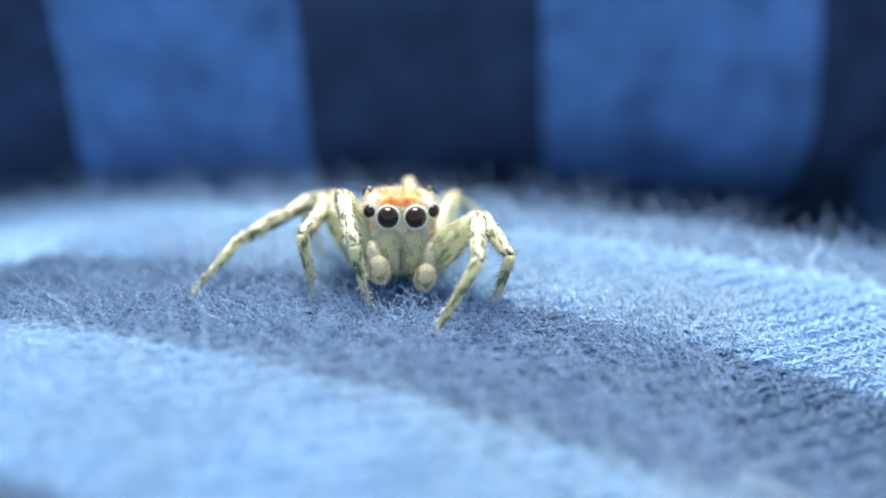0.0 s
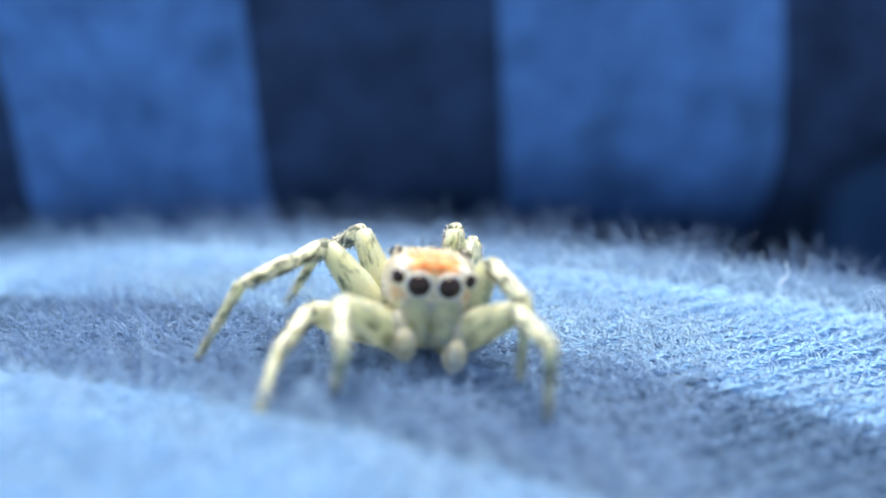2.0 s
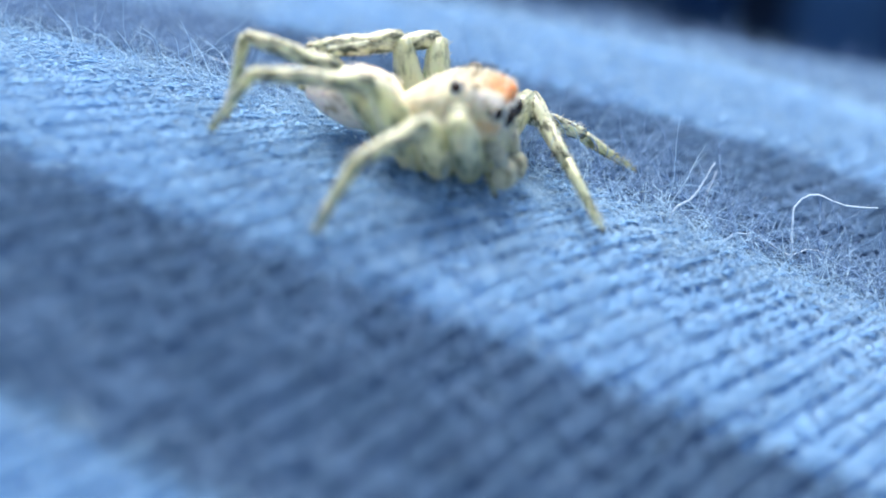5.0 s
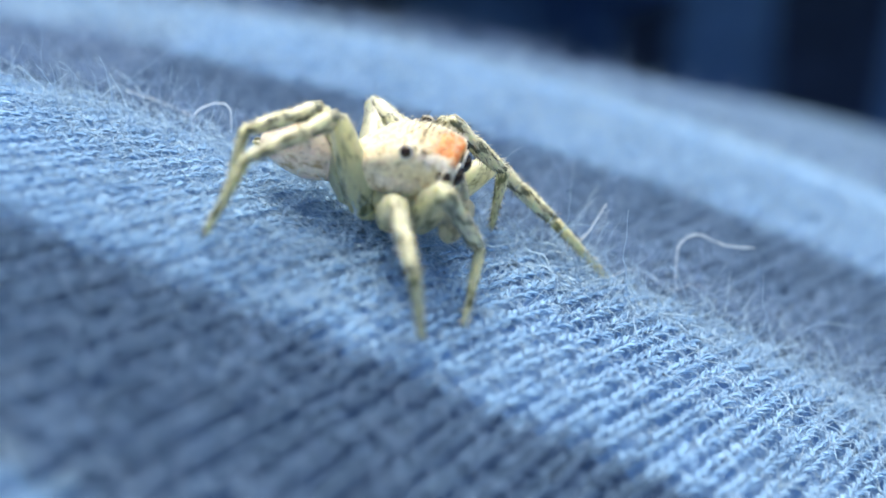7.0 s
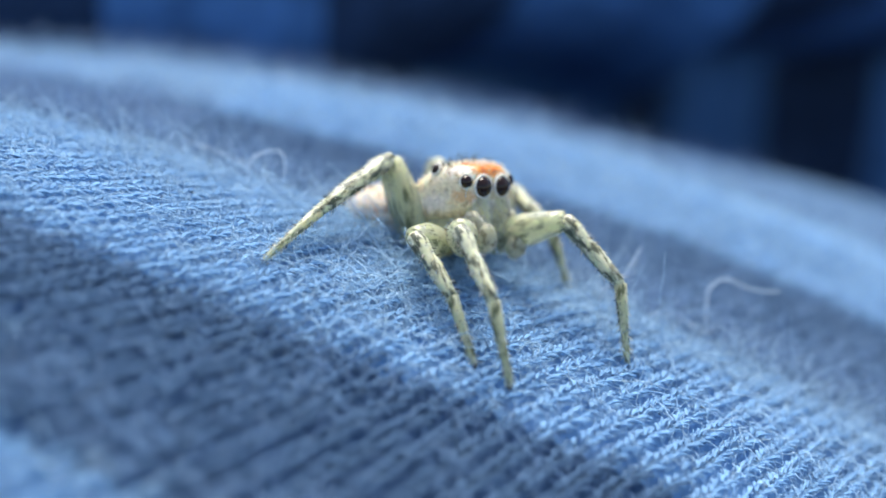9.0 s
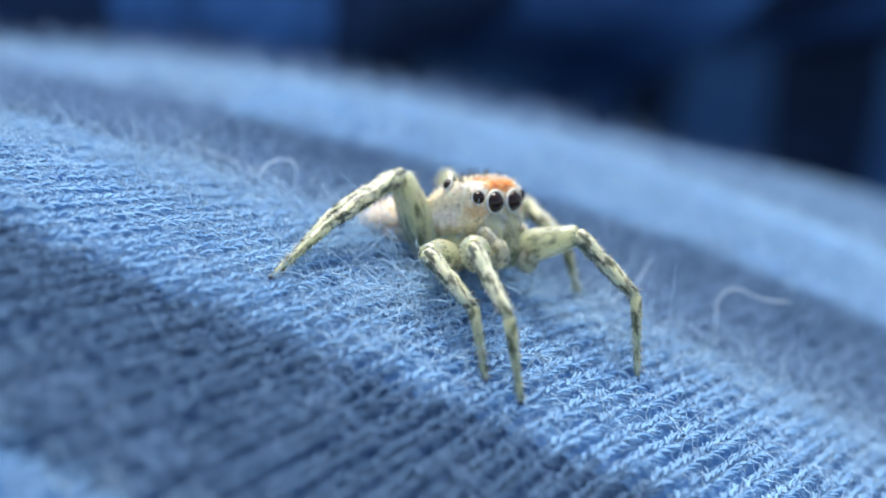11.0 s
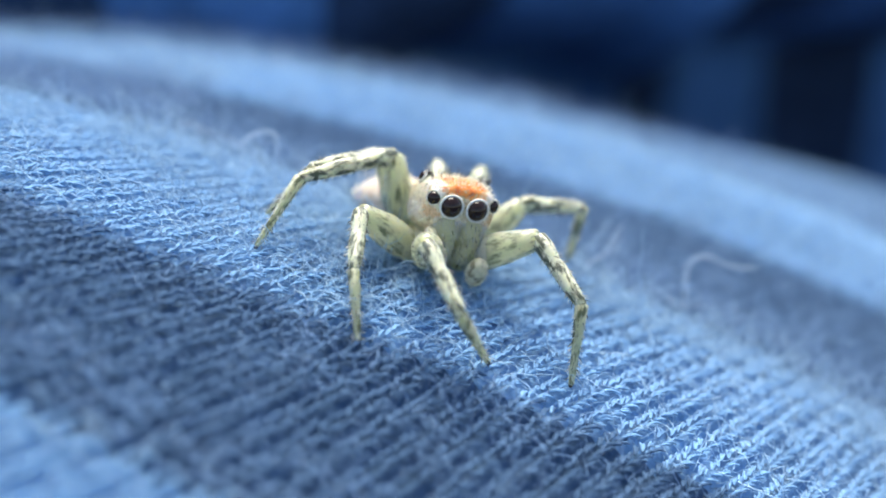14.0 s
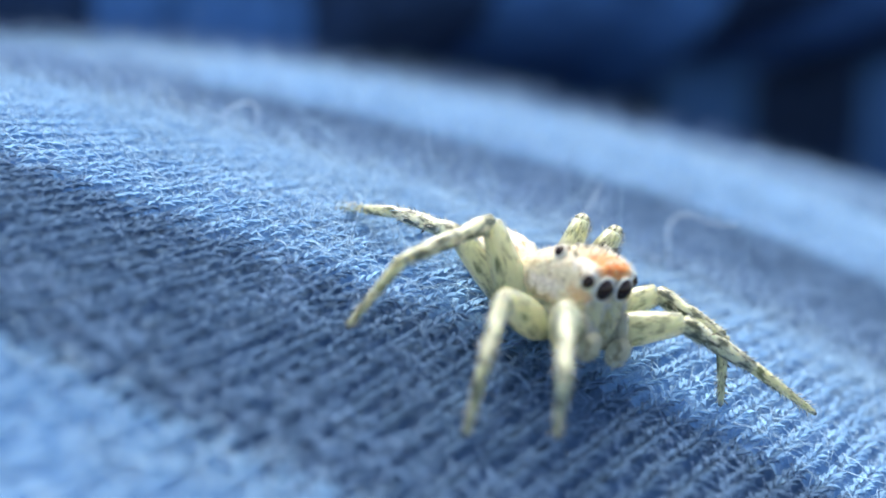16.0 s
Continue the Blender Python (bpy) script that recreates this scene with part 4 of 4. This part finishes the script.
STEPS["L4"] = (  # seconds, place of the foot, lift
    (0, -11.06, 10.04, 0),
    (1.5, -11.06, 10.04, 0),
    (2, -9.6, 9.8, 0),
    (2.5, -6.97, 6.15, 0),
    (3.5, -3.62, 2.85, 0.55),
    (4, -1.83, 0.96, 0.34),
    (4.5, 0.33, 1.67, 0),
    (6.8, 3.2, 2.72, 0.49),
    (8.2, 3.2, 2.72, 0.49),
    (8.5, 3.4, 3.37, 0),
    (9, 3.26, 3.57, 0),
    (11.5, 3.26, 3.57, 0),
    (12, 3.54, 2.27, 0),
    (12.5, 3.46, 2.15, 0),
    (14.5, 3.64, 1.45, 0.03),
    (15.3, 3.64, 1.45, 0.03),
    (15.5, 4.27, 1.81, 0),
    (16, 6.94, -0.43, 0),
)
STEPS["R1"] = (  # seconds, place of the foot, lift
    (0, -10.4, 6.27, 0),
    (0.5, -10.53, 6.56, 0.02),
    (0.7, -10.69, 6.88, 0),
    (1, -10.47, 6.54, 0.04),
    (1.3, -10.87, 7.16, 0),
    (1.5, -10.46, 5.48, 0),
    (1.8, -9.31, 3.47, 0),
    (2, -9.08, 3.87, 0),
    (2.2, -7.19, 2.45, 0),
    (2.5, -6.96, 1.44, 0),
    (2.8, -6.07, -0.32, 0),
    (3, -5.29, -1.7, 0),
    (3.2, -5.66, -2.26, 0),
    (3.5, -4.4, -1.74, 0),
    (3.7, -3.03, -3.66, 0),
    (4, -0.73, -1.55, 0.01),
    (4.2, 0.47, -2.03, 0),
    (4.5, 1.12, -1.82, 0),
    (4.7, 3.68, 0.9, 0),
    (6.8, 5.38, -1.2, 0),
    (8.2, 5.38, -1.2, 0),
    (8.5, 5.56, 0.75, 0),
    (9, 5.38, -2.06, 0.06),
    (11.5, 5.38, -2.06, 0.06),
    (12, 5.27, -2.19, 0.12),
    (12.5, 5.34, -2.28, 0.1),
    (14.5, 5.33, -2.13, 0.03),
    (15.3, 5.33, -2.13, 0.03),
    (15.5, 4.94, -2.78, 0),
    (15.7, 4.79, -3.05, 0),
    (15.8, 5.08, -2.9, 0),
    (16, 7.11, -4.97, 0.73),
)
STEPS["R2"] = (  # seconds, place of the foot, lift
    (0, -11.67, 6.42, 0),
    (0.5, -12.07, 6.83, 0.08),
    (0.7, -12.38, 7.33, 0),
    (1, -12.23, 7.12, 0),
    (1.3, -12.54, 7.78, 0),
    (1.5, -12.28, 6.19, 0),
    (1.8, -11.99, 6.25, 0),
    (2, -9.8, 2.42, 0),
    (2.2, -9.54, 2.95, 0),
    (2.5, -7.32, -0.54, 0.28),
    (2.8, -7.57, 0.68, 0),
    (3, -5.38, -1.61, 0),
    (4, -2.91, -3.58, 0.07),
    (4.2, -2.62, -3.14, 0),
    (4.5, 0.93, -2.79, 0.17),
    (4.7, 0.81, -2.17, 0),
    (6.8, 4.74, -2.08, 0.22),
    (8.2, 4.74, -2.08, 0.22),
    (8.5, 4.72, -1.54, 0),
    (9, 4.68, -1.82, 0),
    (11.5, 4.68, -1.82, 0),
    (12, 3.01, -2.24, 0),
    (12.5, 2.91, -2.97, 0),
    (14.5, 2.9, -2.94, 0),
    (15.3, 2.9, -2.94, 0),
    (15.5, 2.88, -2.64, 0),
    (15.7, 3.12, -3.94, 0),
    (15.8, 3.6, -3.79, 0),
    (16, 5.52, -5.01, 0),
)
STEPS["R3"] = (  # seconds, place of the foot, lift
    (0, -14.22, 5.59, 0),
    (0.5, -14.46, 5.92, 0),
    (0.7, -14.49, 6.04, 0),
    (1, -14.42, 5.82, 0),
    (1.3, -14.5, 5.99, 0),
    (1.5, -14.38, 5.73, 0),
    (1.8, -13.09, 6.18, 0),
    (2, -12.13, 4.49, 0.03),
    (2.2, -12.11, 5.78, 0),
    (2.5, -10.08, 2.9, 0),
    (2.8, -9.66, 2.38, 0),
    (3, -7.28, -0.21, 0),
    (3.5, -5.83, -2.27, 0),
    (3.7, -5.87, -1.2, 0),
    (4, -5.55, -1.42, 0),
    (4.2, -3.72, -0.25, 0),
    (4.5, -1.66, -2.34, 0.09),
    (4.7, -1.4, -0.29, 0),
    (6.8, 0.66, -1.64, 0.18),
    (8.2, 0.66, -1.64, 0.18),
    (8.5, 0.53, -1.34, 0),
    (9, 0.39, -1.35, 0),
    (11.5, 0.39, -1.35, 0),
    (12, 0.5, -1.7, 0),
    (12.5, 0.52, -1.62, 0),
    (14.5, 0.56, -1.46, 0),
    (15.3, 0.56, -1.46, 0),
    (15.5, 0.56, -1.56, 0),
    (15.7, 0.64, -1.45, 0),
    (15.8, 2.31, -0.89, 0),
    (16, 3.21, -3.84, 0),
)
STEPS["R4"] = (  # seconds, place of the foot, lift
    (0, -12.84, 9.28, 0),
    (1.5, -13.17, 8.73, 0),
    (2, -12.3, 8.5, 0),
    (2.5, -9.14, 4.83, 0.08),
    (3, -7.01, 3.18, 0),
    (3.5, -5.86, 2.37, 0.07),
    (4, -3, 0.01, 0.09),
    (4.5, -1.44, 0.1, 0),
    (6.8, 0.76, -0.71, 0.21),
    (8.2, 0.76, -0.71, 0.21),
    (8.5, 0.68, -0.9, 0),
    (9, 0.51, -0.82, 0),
    (11.5, 0.51, -0.82, 0),
    (12, 0.56, -0.96, 0),
    (12.5, 0.49, -0.17, 0),
    (14.5, 0.43, -0.19, 0),
    (15.3, 0.43, -0.19, 0),
    (15.5, 1.12, 0.09, 0),
    (16, 2.37, -0.28, 0),
)
BENDS = {}  # by leg: seconds, the thigh's rise and turn forward, the lean of the ankle, in degrees
BENDS["L1"] = (
    (0, 41, 33, 46),
    (0.5, 32, 29, 5),
    (1, 27, 32, -36),
    (1.5, 21, -14, 49),
    (2, 34, 48, -22),
    (2.5, 29, 4, -9),
    (3, 13, -1, -37),
    (4, 40, 20, 0),
    (4.5, 36, 14, -1),
    (6.8, 13, 28, -2),
    (8.2, 13, 28, -2),
    (8.5, 27, 69, -7),
    (9, 15, 73, -2),
    (11.5, 15, 73, -2),
    (12, 48, 56, -62),
    (12.5, 27, 52, -27),
    (14.5, 33, 44, -1),
    (15.3, 33, 44, -1),
    (15.5, 40, 5, 11),
    (16, 25, 43, -7),
)
BENDS["L2"] = (
    (0, 44, 28, 7),
    (0.5, 20, -11, 54),
    (1, 29, 34, 25),
    (8.5, 42, -6, -74),
    (9, 42, -7, -42),
    (11.5, 42, -7, -42),
    (12, 69, 1, -3),
    (12.5, 52, 15, 1),
    (14.5, 53, -3, -31),
    (15.3, 53, -3, -31),
    (15.5, 71, -9, -7),
    (16, 40, 41, -4),
)
BENDS["L3"] = (
    (0, 40, -64, 2),
    (1.5, 40, -64, 2),
    (2, 53, -71, 2),
    (2.5, 38, -33, 0),
    (3, 35, -52, 2),
    (3.5, 33, 13, -16),
    (4, 56, -1, -2),
    (4.5, 76, -34, -6),
    (6.8, 20, -33, 0),
    (8.2, 20, -33, 0),
    (8.5, 61, -72, 4),
    (9, 62, -82, 5),
    (11.5, 62, -82, 5),
    (12, 71, -57, 3),
    (12.5, 58, -56, 2),
    (14.5, 57, -67, 2),
    (15.3, 57, -67, 2),
    (15.5, 51, -43, 1),
    (16, 71, 10, -2),
)
BENDS["L4"] = (
    (0, 55, -103, 2),
    (1.5, 55, -103, 2),
    (2.5, 38, -50, -48),
    (3.5, 30, -31, 5),
    (4, 40, -63, 2),
    (4.5, 73, -70, -2),
    (6.8, 18, -19, 10),
    (8.2, 18, -19, 10),
    (8.5, 58, -54, 0),
    (9, 63, -66, 0),
    (11.5, 63, -66, 0),
    (12, 68, -112, 1),
    (12.5, 54, -106, 0),
    (14.5, 56, -109, -4),
    (15.3, 56, -109, -4),
    (15.5, 58, -88, 0),
    (16, 77, -22, -15),
)
BENDS["R1"] = (
    (0, 63, 1, 35),
    (0.5, 55, -34, 14),
    (1, 55, -45, 26),
    (1.5, 61, -9, -5),
    (2, 28, 34, 3),
    (2.5, 45, 14, 24),
    (4, 76, -81, 46),
    (4.5, 23, -131, -32),
    (5.2, 54, 27, -60),
    (6.8, 54, 27, -111),
    (8.2, 54, 27, -111),
    (8.5, 37, 38, 73),
    (9, 12, 41, 25),
    (11.5, 12, 41, 25),
    (12, 29, 56, 55),
    (12.5, 16, 69, 77),
    (14.5, 20, 68, 84),
    (15.3, 20, 68, 84),
    (15.5, 20, 55, 68),
    (16, 32, 34, 37),
)
BENDS["R2"] = (
    (0, 47, -36, 16),
    (0.5, 38, -35, -4),
    (1, 44, -8, 17),
    (1.5, 29, -9, 1),
    (2, 15, 14, 47),
    (2.5, 16, 22, 13),
    (3, 25, 52, 14),
    (4, 33, 17, -15),
    (4.5, 46, -14, -10),
    (6.8, 41, 14, 24),
    (8.2, 41, 14, 24),
    (8.5, 10, 33, 67),
    (9, 9, 27, -2),
    (11.5, 9, 27, -2),
    (12, 28, 16, 9),
    (12.5, 25, 23, 29),
    (14.5, 26, 20, 37),
    (15.3, 26, 20, 37),
    (15.5, 42, -12, 39),
    (16, 26, 9, 6),
)
BENDS["R3"] = (
    (0, 42, -42, 12),
    (0.5, 39, -17, -47),
    (1, 43, -22, -58),
    (1.5, 35, -34, 22),
    (2, 44, -29, -26),
    (2.5, 31, -61, -38),
    (3, 20, -89, 35),
    (4, 30, -99, -50),
    (4.5, 51, -23, -31),
    (6.8, 60, -100, -1),
    (8.2, 60, -100, -1),
    (8.5, 65, 9, 4),
    (9, 71, -21, 13),
    (11.5, 71, -21, 13),
    (12, 67, -40, 30),
    (12.5, 72, 0, 5),
    (14.5, 73, 2, 13),
    (15.3, 73, 2, 13),
    (15.5, 67, -47, 36),
    (16, 58, -49, -25),
)
BENDS["R4"] = (
    (0, 40, -53, -3),
    (1.5, 35, -15, -7),
    (2.5, 23, -77, 0),
    (3, 27, -107, -3),
    (3.5, 18, -111, -3),
    (4, 38, -120, -7),
    (4.5, 38, -81, 0),
    (6.8, 48, -115, 9),
    (8.2, 48, -115, 9),
    (8.5, 65, 0, 6),
    (9, 70, -22, 14),
    (11.5, 70, -22, 14),
    (12, 72, -6, -2),
    (12.5, 65, -19, -50),
    (14.5, 64, -18, -44),
    (15.3, 64, -18, -44),
    (15.5, 80, -52, -71),
    (16, 38, -39, 22),
)
STANCE = {"1": (1.4, 3.2), "2": (2.7, 1.7), "3": (2.6, -2.2), "4": (1.4, -4.0)}


def track(rows, t):
    """Values at t between rows, eased from row to row."""
    if t <= rows[0][0]:
        return rows[0][1:]
    for r0, r1 in zip(rows, rows[1:]):
        if t <= r1[0]:
            k = (t - r0[0]) / (r1[0] - r0[0])
            return [a + (b - a) * k for a, b in zip(r0[1:], r1[1:])]
    return rows[-1][1:]


def body_at(t):
    x, y, z, heading, pitch, lean = track(BODY, t)
    return pose(x * U, y * U, z * U, 0, 0, heading) @ pose(0, 0, 0, pitch) @ pose(0, 0, 0, 0, lean)


def between(rows, t):
    """Values at t, and how far they hold: 1 on or between close rows, fading to 0 away from them."""
    before, after = [r for r in rows if r[0] <= t], [r for r in rows if r[0] >= t]
    if before and after and (after[0][0] - before[-1][0] < 1.1 or keeps_stance(before[-1][0], after[0][0])):
        return track(rows, t), 1.0
    near = min(rows, key=lambda r: abs(r[0] - t))
    k = min(1.0, abs(near[0] - t) / 0.4)
    return near[1:], 1 - k * k * (3 - 2 * k)


def keeps_stance(t0, t1):
    """Whether the spider keeps its stance from t0 to t1."""
    return any(a <= t0 and t1 <= b for a, b in ((0, 1.5), (4.4, 7.5), (6.8, 8.5), (8.5, 15.5)))


def foot_at(name, t):
    """The foot's place in the world: on its marks where they are known, else where the body's gait puts it."""
    rows = STEPS[name]
    (x, y, lift), k = between(rows, t)
    before, after = [r for r in rows if r[0] <= t], [r for r in rows if r[0] > t]
    if k == 1 and before and after:
        gone = math.hypot(after[0][1] - before[-1][1], after[0][2] - before[-1][2])
        lift += min(0.5, 0.25 * gone) * math.sin(math.pi * (t - before[-1][0]) / (after[0][0] - before[-1][0])) if gone > 0.6 else 0
    sx, sy = STANCE[name[1]]
    p = body_at(t) @ Vector(((sx if name[0] == "R" else -sx) * MM, sy * MM, 0)) / U
    x, y, lift = p.x + (x - p.x) * k, p.y + (y - p.y) * k, lift * k
    return Vector((x, y, float(lie(x, y)) + lift + 0.05)) * U


def leg_joints(name, t, hip, foot, a, b, c, up):
    """Knee and ankle: from the leg's own bends where they are known, else from its usual carriage."""
    s = 1 if name[0] == "R" else -1
    (rise, turn, lean), k = between(BENDS[name], t)
    e, z = radians(rise), radians(turn)
    way = Vector((s * math.cos(e) * math.cos(z), math.cos(e) * math.sin(z), math.sin(e)))
    if k < 1:
        usual, _ = joints(hip, foot, a, b, c, up, {"1": 0.6, "2": 0.7, "3": 0.1, "4": 0.4}[name[1]])
        way = (way * k + (usual - hip).normalized() * (1 - k)).normalized()
    # on the run, between its known bends, a leg stands with the ankle well below the knee
    far = min(1.0, min(abs(r[0] - t) for r in BENDS[name]) / 0.2) if k == 1 and (1.5 < t < 4.7 or t > 15.5) else 0
    low = (0.45 * far - (1 - far)) * b
    flat = Vector((way.x, way.y, 0)).normalized()
    e0 = math.asin(way.z)
    for more in range(15):
        e = min(e0 + radians(5 * more), max(e0, radians(78)))
        knee = hip + a * (flat * math.cos(e) + Vector((0, 0, math.sin(e)))) if more else hip + a * way
        gap = foot - knee
        d = min(max(gap.length, abs(b - c) + 0.05), (b + c) * 0.999)
        u = gap.normalized()
        high = Vector((0, 0, 1))
        high = (high - u * high.dot(u)).normalized()
        w = radians(lean * k)
        out = high * math.cos(w) + u.cross(high) * (s * math.sin(w))
        cos = (b * b + d * d - c * c) / (2 * b * d)
        ankle = knee + b * (u * cos + out * math.sqrt(max(0, 1 - cos * cos)))
        if far == 0 or knee.z - ankle.z > low or gap.length > (b + c) * 0.97:
            break
    return knee, ankle


def joints(hip, foot, a, b, c, up, splay):
    """Knee and ankle of a leg whose thigh rises by up degrees where the foot lets it."""
    out = Vector((foot.x - hip.x, foot.y - hip.y, 0))
    out = out.normalized() if out.length > 1e-6 else Vector((1, 0, 0))
    out = (out + Vector((splay if hip.x > 0 else -splay, 0, 0))).normalized()
    near = min(1.0, max(0.0, (0.62 - (foot - hip).length / (a + b + c)) / 0.4))
    up = up + (84 - up) * near if up < 84 else up
    best = None
    for e in range(-30, 86, 3):
        knee = hip + a * (out * math.cos(radians(e)) + Vector((0, 0, 1)) * math.sin(radians(e)))
        d = (foot - knee).length
        over = max(0.0, d - (b + c) * 0.985) + max(0.0, abs(b - c) + 0.3 - d)
        d = min(max(d, abs(b - c) + 0.1), (b + c) * 0.999)
        u = (foot - knee).normalized()
        lift = out + Vector((0, 0, 0.8))
        side = (lift - u * lift.dot(u)).normalized()
        cos = (b * b + d * d - c * c) / (2 * b * d)
        ankle = knee + b * (u * cos + side * math.sqrt(max(0, 1 - cos * cos)))
        cost = (over * 6) ** 2 + ((e - up) / (20 if up > 60 else 30)) ** 2 + (max(0, ankle.z - knee.z) * 1.5) ** 2 + (max(0, (ankle - foot).dot(out) + 0.15) * 1.2) ** 2
        cost += (max(0, 0.5 * c - (ankle.z - foot.z)) * 1.6) ** 2
        if best is None or cost < best[0]:
            best = (cost, knee, ankle)
    return best[1], best[2]


def bone(p, q):
    """The pose of a limb that runs from p to q, in millimetres of the spider's space."""
    y = (q - p).normalized()
    x = y.cross(Vector((0, 0, 1)))
    x = x.normalized() if x.length > 1e-4 else Vector((1, 0, 0))
    m = Matrix((x, y, x.cross(y))).transposed().to_4x4()
    return Matrix.Translation(p * MM) @ m


def motions():
    times = [n / 10 for n in range(0, 48)] + [5.2, 5.7, 6.2, 6.5] + [n / 10 for n in range(68, 93)] + [9.8, 10.5, 11.0]
    times += [n / 10 for n in range(113, 127)] + [13.0, 13.5, 14.0, 14.5, 15.0, 15.2, 15.3, 15.4] + [n / 20 for n in range(310, 321)]
    tail = []
    walk(spider, [(t, body_at(t)) for t in times])
    for t in times:
        yaw, lift = track(SWING, t)
        tail.append((t, pose(0, -1.5 * MM, 1.75 * MM) @ pose(0, 0, 0, 0, 0, yaw) @ pose(0, 0, 0, -lift) @ pose(0, 1.5 * MM, -1.75 * MM)))
    walk(abdomen, tail)
    # one feeler is lifted before an eye for a moment
    root = Vector((-0.66, 0.95, 1.35)) * MM
    walk(FEELERS[1], [(t, Matrix.Translation(root) @ pose(0, 0, 0, up) @ Matrix.Translation(-root)) for t, up in ((0, 0), (0.7, 0), (0.9, 80), (1.1, 85), (1.3, 0), (16, 0))])
    for name, (hip, a, b, c, up, thigh, shank, foot) in LEG_PARTS.items():
        rows = ([], [], [])
        for t in times:
            f = (body_at(t).inverted() @ foot_at(name, t)) / MM
            knee, ankle = leg_joints(name, t, hip, f, a, b, c, up)
            end = ankle + (f - ankle).normalized() * c
            for row, p, q in zip(rows, (hip, knee, ankle), (knee, ankle, end)):
                row.append((t, bone(p, q)))
        for ob, row in zip((thigh, shank, foot), rows):
            walk(ob, row)


motions()
